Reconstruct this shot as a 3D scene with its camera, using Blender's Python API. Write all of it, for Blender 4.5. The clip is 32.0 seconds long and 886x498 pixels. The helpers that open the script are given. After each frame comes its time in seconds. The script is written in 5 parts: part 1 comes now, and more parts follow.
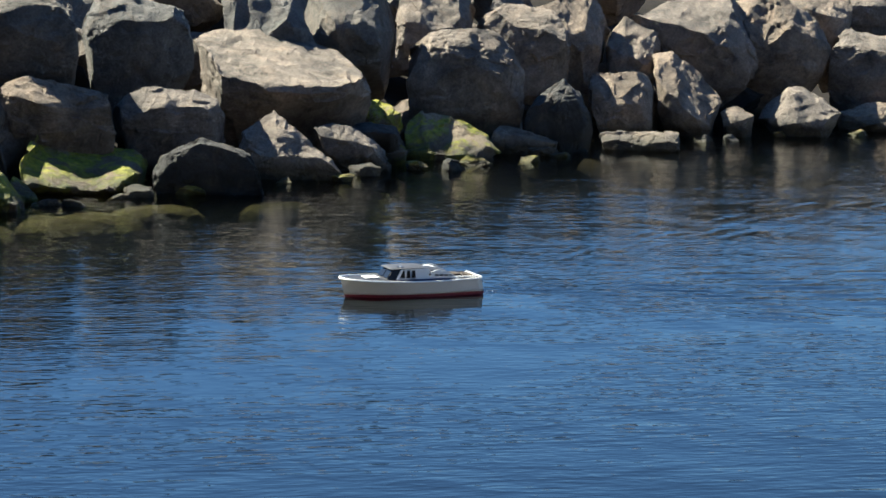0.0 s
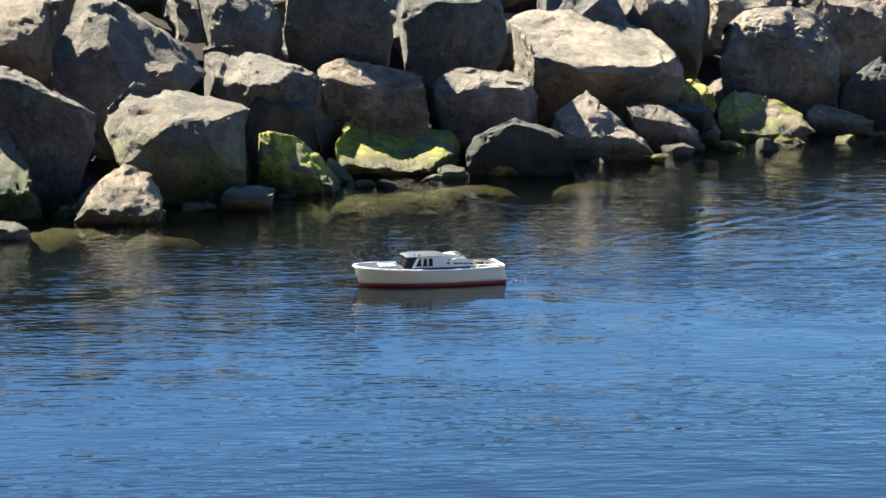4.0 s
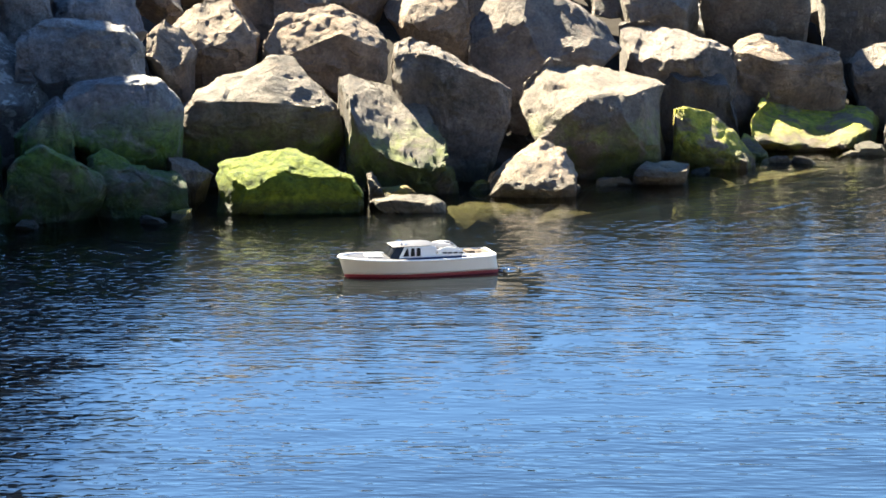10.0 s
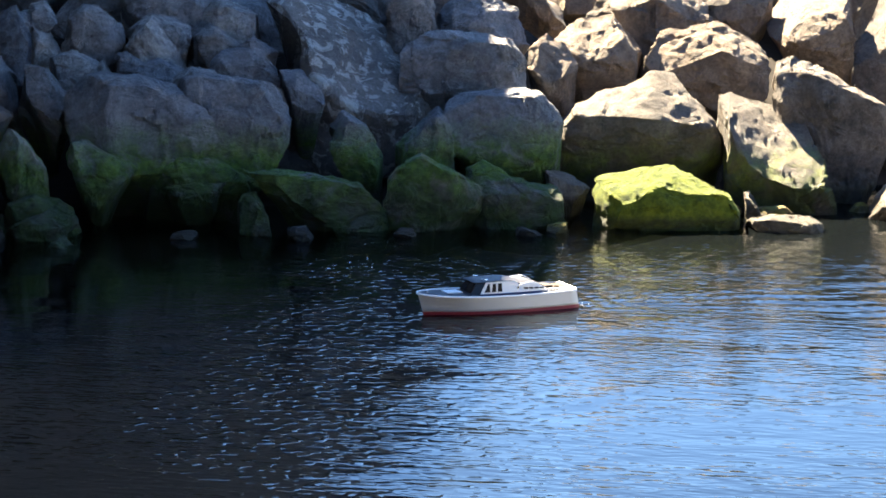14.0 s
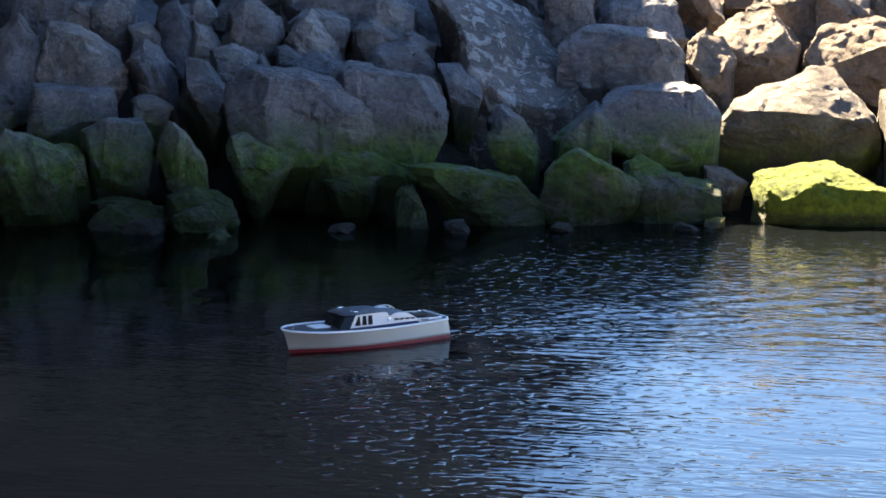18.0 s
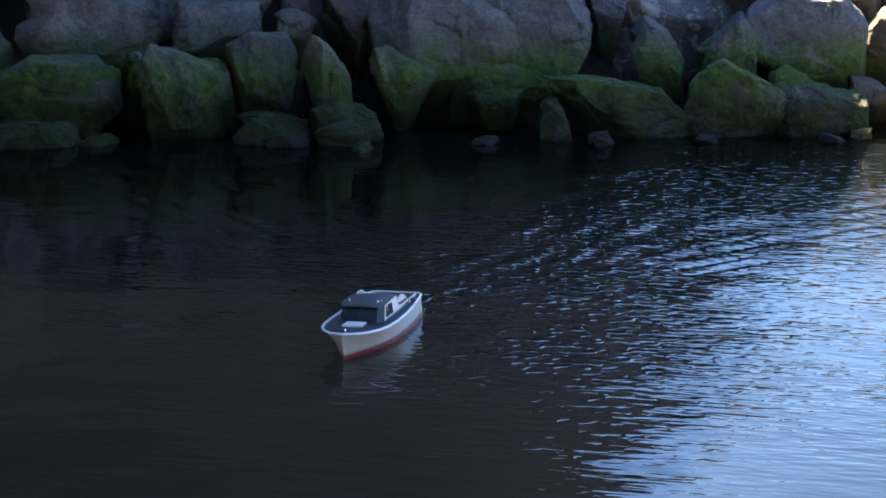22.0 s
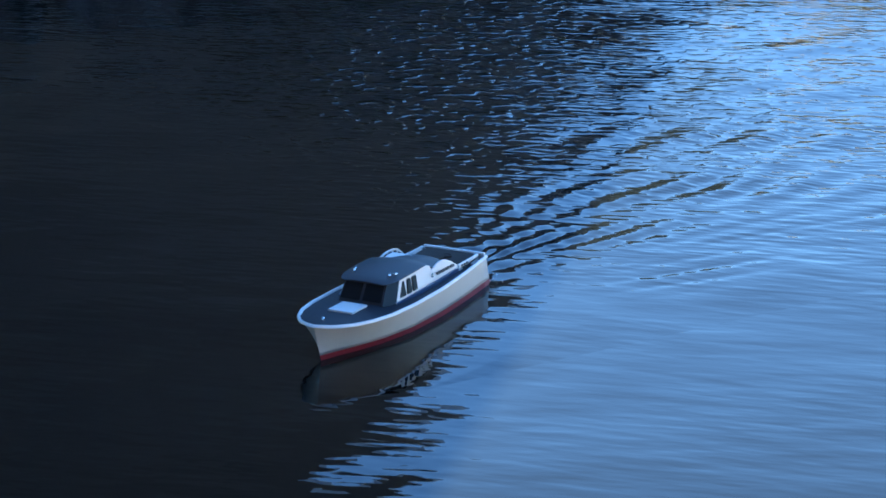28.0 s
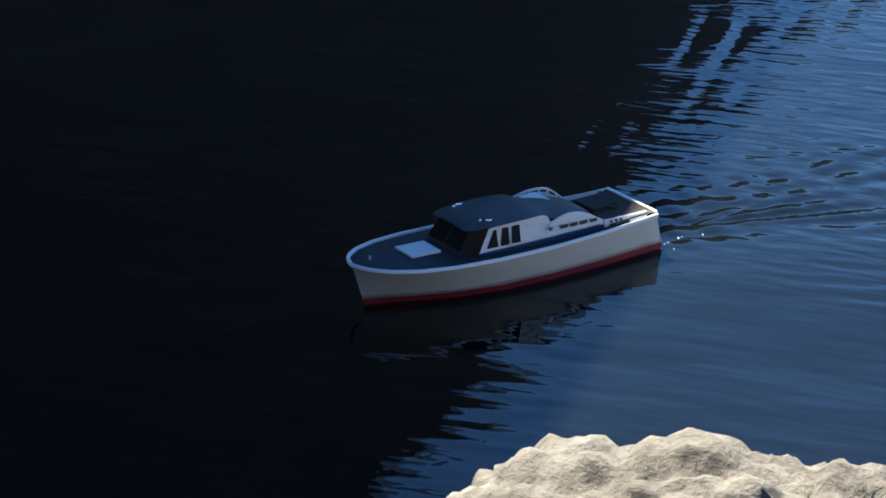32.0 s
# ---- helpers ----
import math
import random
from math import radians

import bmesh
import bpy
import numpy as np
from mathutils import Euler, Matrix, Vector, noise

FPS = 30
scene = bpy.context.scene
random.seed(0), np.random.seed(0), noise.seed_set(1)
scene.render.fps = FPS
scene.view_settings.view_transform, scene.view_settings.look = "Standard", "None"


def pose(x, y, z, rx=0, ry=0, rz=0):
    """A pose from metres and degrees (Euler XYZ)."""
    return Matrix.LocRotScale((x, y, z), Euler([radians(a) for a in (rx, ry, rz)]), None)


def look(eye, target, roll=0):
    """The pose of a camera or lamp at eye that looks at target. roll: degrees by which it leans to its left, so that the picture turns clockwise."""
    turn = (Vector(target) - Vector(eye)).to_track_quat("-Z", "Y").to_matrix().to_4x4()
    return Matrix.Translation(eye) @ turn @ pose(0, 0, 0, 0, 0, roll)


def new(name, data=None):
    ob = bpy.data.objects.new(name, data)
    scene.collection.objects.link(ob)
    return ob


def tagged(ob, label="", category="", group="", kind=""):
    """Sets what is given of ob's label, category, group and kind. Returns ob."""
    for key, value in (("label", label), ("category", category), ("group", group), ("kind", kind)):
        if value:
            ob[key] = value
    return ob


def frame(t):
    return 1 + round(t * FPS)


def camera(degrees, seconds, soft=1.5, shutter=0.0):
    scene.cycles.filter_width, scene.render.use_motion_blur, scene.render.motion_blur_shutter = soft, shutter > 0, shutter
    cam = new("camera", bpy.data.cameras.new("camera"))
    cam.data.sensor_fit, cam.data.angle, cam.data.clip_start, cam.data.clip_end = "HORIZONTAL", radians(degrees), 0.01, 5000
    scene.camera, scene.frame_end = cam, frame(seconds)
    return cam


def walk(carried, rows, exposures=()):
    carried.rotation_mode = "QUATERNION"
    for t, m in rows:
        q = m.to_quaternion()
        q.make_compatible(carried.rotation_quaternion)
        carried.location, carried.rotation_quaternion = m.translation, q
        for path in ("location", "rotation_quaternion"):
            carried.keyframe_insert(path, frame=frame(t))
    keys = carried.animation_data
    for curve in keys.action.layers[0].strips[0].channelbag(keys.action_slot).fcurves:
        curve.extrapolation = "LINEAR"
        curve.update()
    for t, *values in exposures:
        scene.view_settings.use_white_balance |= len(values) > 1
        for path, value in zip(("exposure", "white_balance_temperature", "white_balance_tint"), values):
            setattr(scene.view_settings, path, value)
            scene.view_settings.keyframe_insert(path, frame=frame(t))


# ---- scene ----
EYE = 2.669          # height of the camera above the water


def view(yaw, pitch, roll):
    """Camera pose at the standing point: yaw to the left, pitch up, roll clockwise, in degrees."""
    return pose(0, 0, EYE, 0, 0, yaw) @ pose(0, 0, 0, 90 + pitch) @ pose(0, 0, 0, 0, 0, -roll)


cam = camera(19.92, 32.0, soft=1.65)
TURNS = [
    (0, -13.23, -8.43, -1.67),
    (0.5, -12.65, -8.48, -1.48),
    (1, -11.32, -8.56, -1.30),
    (1.5, -9.84, -8.38, -1.32),
    (2, -9.32, -8.69, -1.29),
    (2.5, -9.09, -9.41, -1.64),
    (4.5, -4.98, -8.95, -0.35),
    (5, -4.12, -9.03, -0.39),
    (5.5, -3.05, -9.11, -0.21),
    (6, -2.34, -9.16, -0.23),
    (6.5, -1.46, -9.20, -0.23),
    (7, -0.75, -9.25, -0.18),
    (7.5, -0.17, -9.02, -0.24),
    (8, -0.00, -8.87, -0.24),
    (8.5, 0.53, -9.04, -0.15),
    (9, 1.59, -9.25, -0.10),
    (9.5, 2.49, -9.44, -0.08),
    (10, 3.42, -9.61, 0.27),
    (10.5, 4.20, -9.33, 0.42),
    (11, 4.88, -9.30, 0.22),
    (11.5, 5.86, -9.36, 0.01),
    (12, 7.13, -9.32, -0.16),
    (12.5, 7.98, -9.39, -0.29),
    (13, 9.34, -9.32, -0.32),
    (13.5, 11.17, -9.36, -0.27),
    (14, 12.02, -9.26, -0.27),
    (14.5, 12.64, -9.28, -0.11),
    (16.5, 14.24, -9.64, 0.07),
    (17, 15.09, -9.53, 0.06),
    (17.5, 15.34, -9.51, -0.11),
    (18, 15.62, -9.41, -0.12),
    (18.5, 16.58, -9.72, -0.07),
    (19, 17.28, -10.11, -0.07),
    (19.5, 17.75, -10.42, 0.18),
    (20, 18.25, -10.39, 0.56),
    (20.5, 18.44, -10.42, 0.57),
    (21, 18.20, -10.85, 0.67),
    (21.5, 18.36, -11.16, 0.68),
    (22, 18.95, -11.38, 0.68),
    (22.5, 18.80, -11.51, 0.92),
    (23, 18.74, -11.87, 1.08),
    (23.5, 18.47, -12.34, 1.03),
    (24, 18.59, -12.50, 0.64),
    (24.5, 18.70, -13.36, 0.73),
    (25, 18.26, -14.85, 0.59),
    (25.5, 18.32, -15.66, 0.22),
    (27.5, 17.02, -16.83, 0.76),
    (28, 16.89, -17.15, 0.98),
    (28.5, 16.93, -17.48, 0.76),
    (29, 17.43, -17.88, 1.32),
    (29.5, 18.91, -18.82, -0.12),
    (30, 19.77, -19.28, 0.98),
    (30.5, 19.56, -19.22, 0.65),
    (31, 19.57, -19.84, 0.91),
    (31.5, 20.88, -21.19, -0.47),
    (32, 21.85, -21.69, 0.53),
]
EXPOSURES = [(0, 2.6, 4950, 2), (2.5, 2.86, 4950, 2), (4.5, 3.32, 5150, 2), (8, 3.92, 5350, 3), (10, 4.04, 5500, 5), (13, 4.38, 5800, 8), (17, 4.37, 6050, 11),
             (19, 4.45, 6250, 13), (22, 4.47, 6250, 14), (24, 4.32, 6000, 12), (25.5, 4.3, 5700, 8), (28, 4.3, 5000, 1), (29, 3.9, 5000, 2), (30, 3.5, 5050, 3), (31, 3.3, 5000, 3), (32, 3.0, 5000, 4)]

# ---- world and sun ----
SUN = Vector((-0.663, 0.652, 1.0)).normalized()
world = bpy.data.worlds.new("sky")
scene.world = world
world.use_nodes = True
wn = world.node_tree.nodes
sky = wn.new("ShaderNodeTexSky")
sky.sky_type = "NISHITA"
sky.sun_disc = False
sky.sun_elevation = math.asin(SUN.z)
sky.sun_rotation = math.atan2(SUN.x, SUN.y)
sky.air_density, sky.dust_density, sky.ozone_density = 1.0, 0.0, 5.0
wn["Background"].inputs["Strength"].default_value = 0.0265
world.node_tree.links.new(sky.outputs[0], wn["Background"].inputs["Color"])
lamp = bpy.data.lights.new("sun", "SUN")
lamp.energy, lamp.angle, lamp.color = 4.65, radians(0.53), (1.0, 0.79, 0.52)
sun_ob = new("sun", lamp)
sun_ob.matrix_world = look(SUN * 50, (0, 0, 0))


# ---- materials ----
def shader(name, rough=0.6, metal=0.0):
    m = bpy.data.materials.new(name)
    m.use_nodes = True
    b = m.node_tree.nodes["Principled BSDF"]
    b.inputs["Roughness"].default_value, b.inputs["Metallic"].default_value = rough, metal
    return m, m.node_tree.nodes, m.node_tree.links, b


def noise_tex(n, l, vec, scale, detail=6.0, rough=0.6, distortion=0.0):
    t = n.new("ShaderNodeTexNoise")
    t.inputs["Scale"].default_value, t.inputs["Detail"].default_value = scale, detail
    t.inputs["Roughness"].default_value, t.inputs["Distortion"].default_value = rough, distortion
    l.new(vec, t.inputs["Vector"])
    return t.outputs["Fac"]


def ramp(n, l, fac, stops):
    r = n.new("ShaderNodeValToRGB")
    while len(r.color_ramp.elements) < len(stops):
        r.color_ramp.elements.new(0.5)
    for e, (p, c) in zip(r.color_ramp.elements, stops):
        e.position, e.color = p, (*c, 1) if len(c) == 3 else c
    l.new(fac, r.inputs["Fac"])
    return r.outputs["Color"]


def math_node(n, l, op, a, b=None):
    k = n.new("ShaderNodeMath")
    k.operation = op
    for i, v in enumerate((a, b)):
        if v is None:
            continue
        if isinstance(v, (int, float)):
            k.inputs[i].default_value = v
        else:
            l.new(v, k.inputs[i])
    return k.outputs[0]


def mix_col(n, l, fac, a, b, blend="MIX"):
    k = n.new("ShaderNodeMix")
    k.data_type, k.blend_type = "RGBA", blend
    for i, v in ((0, fac), (6, a), (7, b)):
        if isinstance(v, (int, float)):
            k.inputs[i].default_value = v
        elif isinstance(v, tuple):
            k.inputs[i].default_value = (*v, 1)
        else:
            l.new(v, k.inputs[i])
    return k.outputs[2]


def bump(n, l, height, strength, distance, normal=None):
    b = n.new("ShaderNodeBump")
    b.inputs["Strength"].default_value, b.inputs["Distance"].default_value = strength, distance
    l.new(height, b.inputs["Height"])
    if normal:
        l.new(normal, b.inputs["Normal"])
    return b.outputs[0]


def rock_material(name, dark, light, moss, moss_top=0.6, lichen=0.0, green_tone=(1.0, 1.0, 1.0), tide=0.30, cover=(0.40, 0.56)):
    """Quarried boulder: broken stone in two tones, rust stains, lichen, algae over the tide line and a wet foot, which
    under the bridge also carries shade.
    """
    m, n, l, b = shader(name, 0.85)
    b.inputs["Specular IOR Level"].default_value = 0.28
    geo = n.new("ShaderNodeNewGeometry")
    info = n.new("ShaderNodeObjectInfo")
    shift = n.new("ShaderNodeVectorMath")
    shift.operation = "MULTIPLY_ADD"
    comb = n.new("ShaderNodeCombineXYZ")
    for i in range(3):
        l.new(info.outputs["Random"], comb.inputs[i])
    l.new(comb.outputs[0], shift.inputs[0])
    shift.inputs[1].default_value = (17, 29, 11)
    l.new(geo.outputs["Position"], shift.inputs[2])
    vec = shift.outputs[0]
    big = noise_tex(n, l, vec, 2.2, 5, 0.6, 0.4)
    mid = noise_tex(n, l, vec, 9.0, 8, 0.7, 0.6)
    fine = noise_tex(n, l, vec, 42.0, 8, 0.75)
    tone = math_node(n, l, "ADD", math_node(n, l, "MULTIPLY", big, 0.55), math_node(n, l, "MULTIPLY", mid, 0.45))
    col = ramp(n, l, tone, [(0.33, dark), (0.52, tuple((a + c) / 2 for a, c in zip(dark, light))), (0.68, light)])
    rust = ramp(n, l, noise_tex(n, l, vec, 3.7, 6, 0.65, 1.0), [(0.52, (0, 0, 0)), (0.7, (1, 1, 1))])
    col = mix_col(n, l, math_node(n, l, "MULTIPLY", rust, 0.18), col, (0.28, 0.17, 0.09))
    speck = ramp(n, l, fine, [(0.34, (0.5, 0.5, 0.5)), (0.58, (1.12, 1.12, 1.12))])
    col = mix_col(n, l, 0.7, col, speck, "MULTIPLY")
    vary = ramp(n, l, info.outputs["Random"], [(0.0, (0.82, 0.84, 0.88)), (0.5, (1, 1, 1)), (1.0, (1.08, 1.0, 0.9))])
    col = mix_col(n, l, 1.0, col, vary, "MULTIPLY")
    if lichen:
        spots = ramp(n, l, noise_tex(n, l, vec, 7.0, 8, 0.72, 0.8), [(0.52, (0, 0, 0)), (0.56, (1, 1, 1))])
        col = mix_col(n, l, math_node(n, l, "MULTIPLY", spots, lichen), col, (0.5, 0.5, 0.46))
    sep = n.new("ShaderNodeSeparateXYZ")
    l.new(geo.outputs["Position"], sep.inputs[0])
    z = sep.outputs[2]
    edge = math_node(n, l, "ADD", z, math_node(n, l, "MULTIPLY", mid, -0.45))
    edge = math_node(n, l, "ADD", edge, math_node(n, l, "MULTIPLY", big, -0.35))
    band = n.new("ShaderNodeMapRange")
    band.inputs["From Min"].default_value, band.inputs["From Max"].default_value = moss_top - 0.38, moss_top - 0.66
    l.new(edge, band.inputs["Value"])
    patchy = ramp(n, l, noise_tex(n, l, vec, 5.0, 5, 0.6, 0.5), [(cover[0], (0, 0, 0)), (cover[1], (1, 1, 1))])
    amount = math_node(n, l, "MULTIPLY", math_node(n, l, "MULTIPLY", band.outputs[0], patchy), moss)
    green = ramp(n, l, noise_tex(n, l, vec, 14.0, 8, 0.7), [(p, tuple(a * g for a, g in zip(c, green_tone))) for p, c in ((0.33, (0.05, 0.068, 0.006)), (0.5, (0.15, 0.18, 0.011)), (0.68, (0.27, 0.285, 0.02)))])
    col = mix_col(n, l, amount, col, green)
    wet = n.new("ShaderNodeMapRange")
    wet.inputs["From Min"].default_value, wet.inputs["From Max"].default_value = tide, tide * 0.4
    l.new(math_node(n, l, "ADD", z, math_node(n, l, "MULTIPLY", mid, -0.08)), wet.inputs["Value"])
    col = mix_col(n, l, wet.outputs[0], col, mix_col(n, l, 1.0, col, (0.34, 0.33, 0.28), "MULTIPLY"))
    l.new(col, b.inputs["Base Color"])
    rr = n.new("ShaderNodeMapRange")
    rr.inputs["To Min"].default_value, rr.inputs["To Max"].default_value = 0.88, 0.65
    l.new(wet.outputs[0], rr.inputs["Value"])
    l.new(rr.outputs[0], b.inputs["Roughness"])
    crack = n.new("ShaderNodeTexVoronoi")
    crack.feature = "DISTANCE_TO_EDGE"
    crack.inputs["Scale"].default_value = 3.0
    l.new(vec, crack.inputs["Vector"])
    cr = ramp(n, l, crack.outputs["Distance"], [(0.0, (0, 0, 0)), (0.05, (1, 1, 1))])
    h = math_node(n, l, "ADD", math_node(n, l, "MULTIPLY", mid, 1.0), math_node(n, l, "MULTIPLY", fine, 0.5))
    h = math_node(n, l, "ADD", h, math_node(n, l, "MULTIPLY", cr, 0.05))
    l.new(bump(n, l, h, 1.0, 0.066), b.inputs["Normal"])
    return m


M_DRY = rock_material("sunlit_rock", (0.042, 0.040, 0.038), (0.275, 0.226, 0.176), 0.2, 0.2, tide=0.13)
M_TAN = rock_material("bright_tan_rock", (0.046, 0.044, 0.041), (0.37, 0.3, 0.228), 0.2, 0.2, tide=0.13)
M_GREY = rock_material("grey_rock", (0.052, 0.053, 0.052), (0.215, 0.197, 0.172), 0.15, 0.2)
# dark stone; its low tone also stands for shade in gaps and under others
M_DARK_SHADED = rock_material("dark_shaded_rock", (0.026, 0.026, 0.025), (0.085, 0.081, 0.075), 0.1, 0.2)
M_MOSS = rock_material("mossy_rock", (0.06, 0.049, 0.035), (0.31, 0.25, 0.172), 0.95, 1.15, 0.0, (1.5, 1.28, 1.8), 0.16, (0.43, 0.54))
M_WEED = rock_material("weedy_rock", (0.05, 0.042, 0.028), (0.2, 0.165, 0.11), 1.0, 1.25, 0.0, (0.55, 0.6, 0.2), 0.08, (0.12, 0.3))
M_MIXED = rock_material("half_mossy_rock", (0.046, 0.042, 0.036), (0.225, 0.19, 0.15), 0.75, 0.50, 0.0, (0.62, 0.74, 0.55))
# its taller dark foot is tide mark and painted shade of the undercut together
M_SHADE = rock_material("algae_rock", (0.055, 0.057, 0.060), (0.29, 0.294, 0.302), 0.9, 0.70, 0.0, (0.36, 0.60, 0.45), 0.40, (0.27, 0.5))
M_LICHEN = rock_material("lichen_rock", (0.07, 0.068, 0.066), (0.22, 0.213, 0.205), 0.1, 0.2, 0.6)
M_PALE = rock_material("pale_rock", (0.10, 0.10, 0.10), (0.40, 0.397, 0.39), 0.1, 0.2, 0.3)


def near_rock_material():
    m, n, l, b = shader("cream_rock", 0.9)
    geo = n.new("ShaderNodeNewGeometry")
    v = geo.outputs["Position"]
    a, c = noise_tex(n, l, v, 7.0, 6, 0.6), noise_tex(n, l, v, 55.0, 6, 0.65)
    col = ramp(n, l, a, [(0.30, (0.024, 0.018, 0.013)), (0.5, (0.070, 0.060, 0.048)), (0.68, (0.112, 0.102, 0.088))])
    col = mix_col(n, l, 0.6, col, ramp(n, l, c, [(0.35, (0.6, 0.58, 0.55)), (0.6, (1.1, 1.1, 1.1))]), "MULTIPLY")
    l.new(col, b.inputs["Base Color"])
    l.new(bump(n, l, math_node(n, l, "ADD", math_node(n, l, "MULTIPLY", a, 1.5), math_node(n, l, "MULTIPLY", c, 0.5)), 0.8, 0.02), b.inputs["Normal"])
    return m


M_NEAR = near_rock_material()


def water_material(name="harbour_water", carried=False):
    """Harbour water: mirror-like by Fresnel over a murky green body; the shallows of the far bank show through."""
    m = bpy.data.materials.new(name)
    m.use_nodes = True
    n, l = m.node_tree.nodes, m.node_tree.links
    n.clear()
    out = n.new("ShaderNodeOutputMaterial")
    geo = n.new("ShaderNodeNewGeometry")
    tc = n.new("ShaderNodeTexCoord")

    def stretched(turn, sx, sy, drift=True):
        mp = n.new("ShaderNodeMapping")
        mp.inputs["Rotation"].default_value = (0, 0, radians(turn))
        mp.inputs["Scale"].default_value = (sx, sy, 1.0)
        l.new(tc.outputs["Object"] if drift and not carried else geo.outputs["Position"], mp.inputs["Vector"])
        return mp.outputs[0]

    def between(fac, lo, hi, a=0.0, b=1.0):
        k = n.new("ShaderNodeMapRange")
        k.inputs["From Min"].default_value, k.inputs["From Max"].default_value = lo, hi
        k.inputs["To Min"].default_value, k.inputs["To Max"].default_value = a, b
        l.new(fac, k.inputs["Value"])
        return k.outputs[0]
    times = lambda a, b: math_node(n, l, "MULTIPLY", a, b)
    plus = lambda a, b: math_node(n, l, "ADD", a, b)
    where = n.new("ShaderNodeSeparateXYZ")
    l.new(geo.outputs["Position"], where.inputs[0])
    swell = noise_tex(n, l, stretched(-14, 1.2, 1.0, False), 1.4, 1, 0.5, 0.3)
    chop = noise_tex(n, l, stretched(-9, 0.32, 1.2), 6.5, 1, 0.5, 0.2)
    rip = noise_tex(n, l, stretched(-7, 0.36, 1.25), 17.0, 1, 0.45, 0.15)
    cross = noise_tex(n, l, stretched(14, 0.5, 1.3), 24.0, 0, 0.4, 0.1)
    patch = between(noise_tex(n, l, stretched(8, 0.5, 1.1, False), 0.55, 4, 0.55, 0.6), 0.38, 0.60, 0.45, 1.15)
    # calmer in the lee of the near bank
    lee = between(where.outputs[1], 7.0, 11.4, 0.32, 1.05)
    # still water deep under the bridge
    still = between(where.outputs[0], -5.2, -3.4, 0.35, 1.0)
    rough_ = times(times(patch, lee), still)
    if carried:
        sp = n.new("ShaderNodeSeparateXYZ")
        l.new(tc.outputs["Object"], sp.inputs[0])
        spread_ = plus(times(sp.outputs[0], -0.75), 0.8375)
        side = math_node(n, l, "DIVIDE", math_node(n, l, "ABSOLUTE", sp.outputs[1]), math_node(n, l, "MAXIMUM", spread_, 0.2))
        # broken water behind the screw, smoother water along the hull
        stir = times(times(between(side, 0.8, 0.3), between(sp.outputs[0], -0.5, -0.8)), times(between(sp.outputs[0], -5.0, -1.8), 0.45))
        calm = times(times(between(side, 0.95, 0.5), between(sp.outputs[0], 0.7, 0.45)), times(times(between(sp.outputs[0], -1.1, -0.6), between(where.outputs[1], 8.5, 11.5)), 0.65))
        rough_ = plus(times(rough_, math_node(n, l, "SUBTRACT", 1.0, calm)), stir)
    small = plus(times(rip, 0.0035), times(cross, 0.0010))
    # scattered steeper wavelets
    steep = math_node(n, l, "MAXIMUM", math_node(n, l, "SUBTRACT", noise_tex(n, l, stretched(-14, 0.9, 1.1), 17.0, 0, 0.4, 0.2), 0.57), 0.0)
    gusty = times(between(where.outputs[0], -1.0, -2.8, 0.003, 0.017), between(where.outputs[0], -5.2, -3.8, 0.15, 1.0))
    gusty = times(gusty, between(where.outputs[1], 8.6, 11.0, 0.15, 1.0))
    small = plus(small, times(steep, gusty))
    # longer wavelets reach further into the lee
    long_ = times(times(chop, 0.0042), times(times(patch, still), between(where.outputs[1], 7.0, 11.4, 0.85, 1.05)))
    h = plus(plus(times(swell, 0.013), long_), times(small, rough_))
    nrm = bump(n, l, h, 1.0, 1.0)
    fr = n.new("ShaderNodeFresnel")
    fr.inputs["IOR"].default_value = 1.33
    l.new(nrm, fr.inputs["Normal"])
    gl = n.new("ShaderNodeBsdfGlossy")
    gl.inputs["Roughness"].default_value = 0.015
    l.new(nrm, gl.inputs["Normal"])
    murk = n.new("ShaderNodeBsdfDiffuse")
    murk.inputs["Color"].default_value = MURK
    body = murk.outputs[0]
    if not carried:
        # clear only over the shallows along the far shore
        line = ramp(n, l, between(where.outputs[0], -12.0, 20.0), [((x + 12) / 32, (y / 40,) * 3) for x, y in
                    ((-12, 13.6), (-8.4, 15.2), (-6, 15.9), (-3.3, 16.9), (-1.6, 18.1), (0, 18.7), (2.4, 20.7), (4.2, 21.9), (5.9, 23.1), (7.5, 24.6), (11.2, 26.0), (20, 30.0))])
        off = math_node(n, l, "SUBTRACT", times(line, 40.0), where.outputs[1])
        tr = n.new("ShaderNodeBsdfTransparent")
        tr.inputs["Color"].default_value = (0.74, 0.74, 0.60, 1)
        deep = n.new("ShaderNodeMixShader")
        l.new(between(off, 0.9, 2.3, 0.05, 1.0), deep.inputs[0])
        l.new(tr.outputs[0], deep.inputs[1])
        l.new(murk.outputs[0], deep.inputs[2])
        body = deep.outputs[0]
    mix = n.new("ShaderNodeMixShader")
    l.new(fr.outputs[0], mix.inputs[0])
    l.new(body, mix.inputs[1])
    l.new(gl.outputs[0], mix.inputs[2])
    l.new(mix.outputs[0], out.inputs["Surface"])
    return m


MURK = (0.0024, 0.0031, 0.0033, 1)
M_WATER = water_material()
M_WAKE = water_material("wake_water", True)


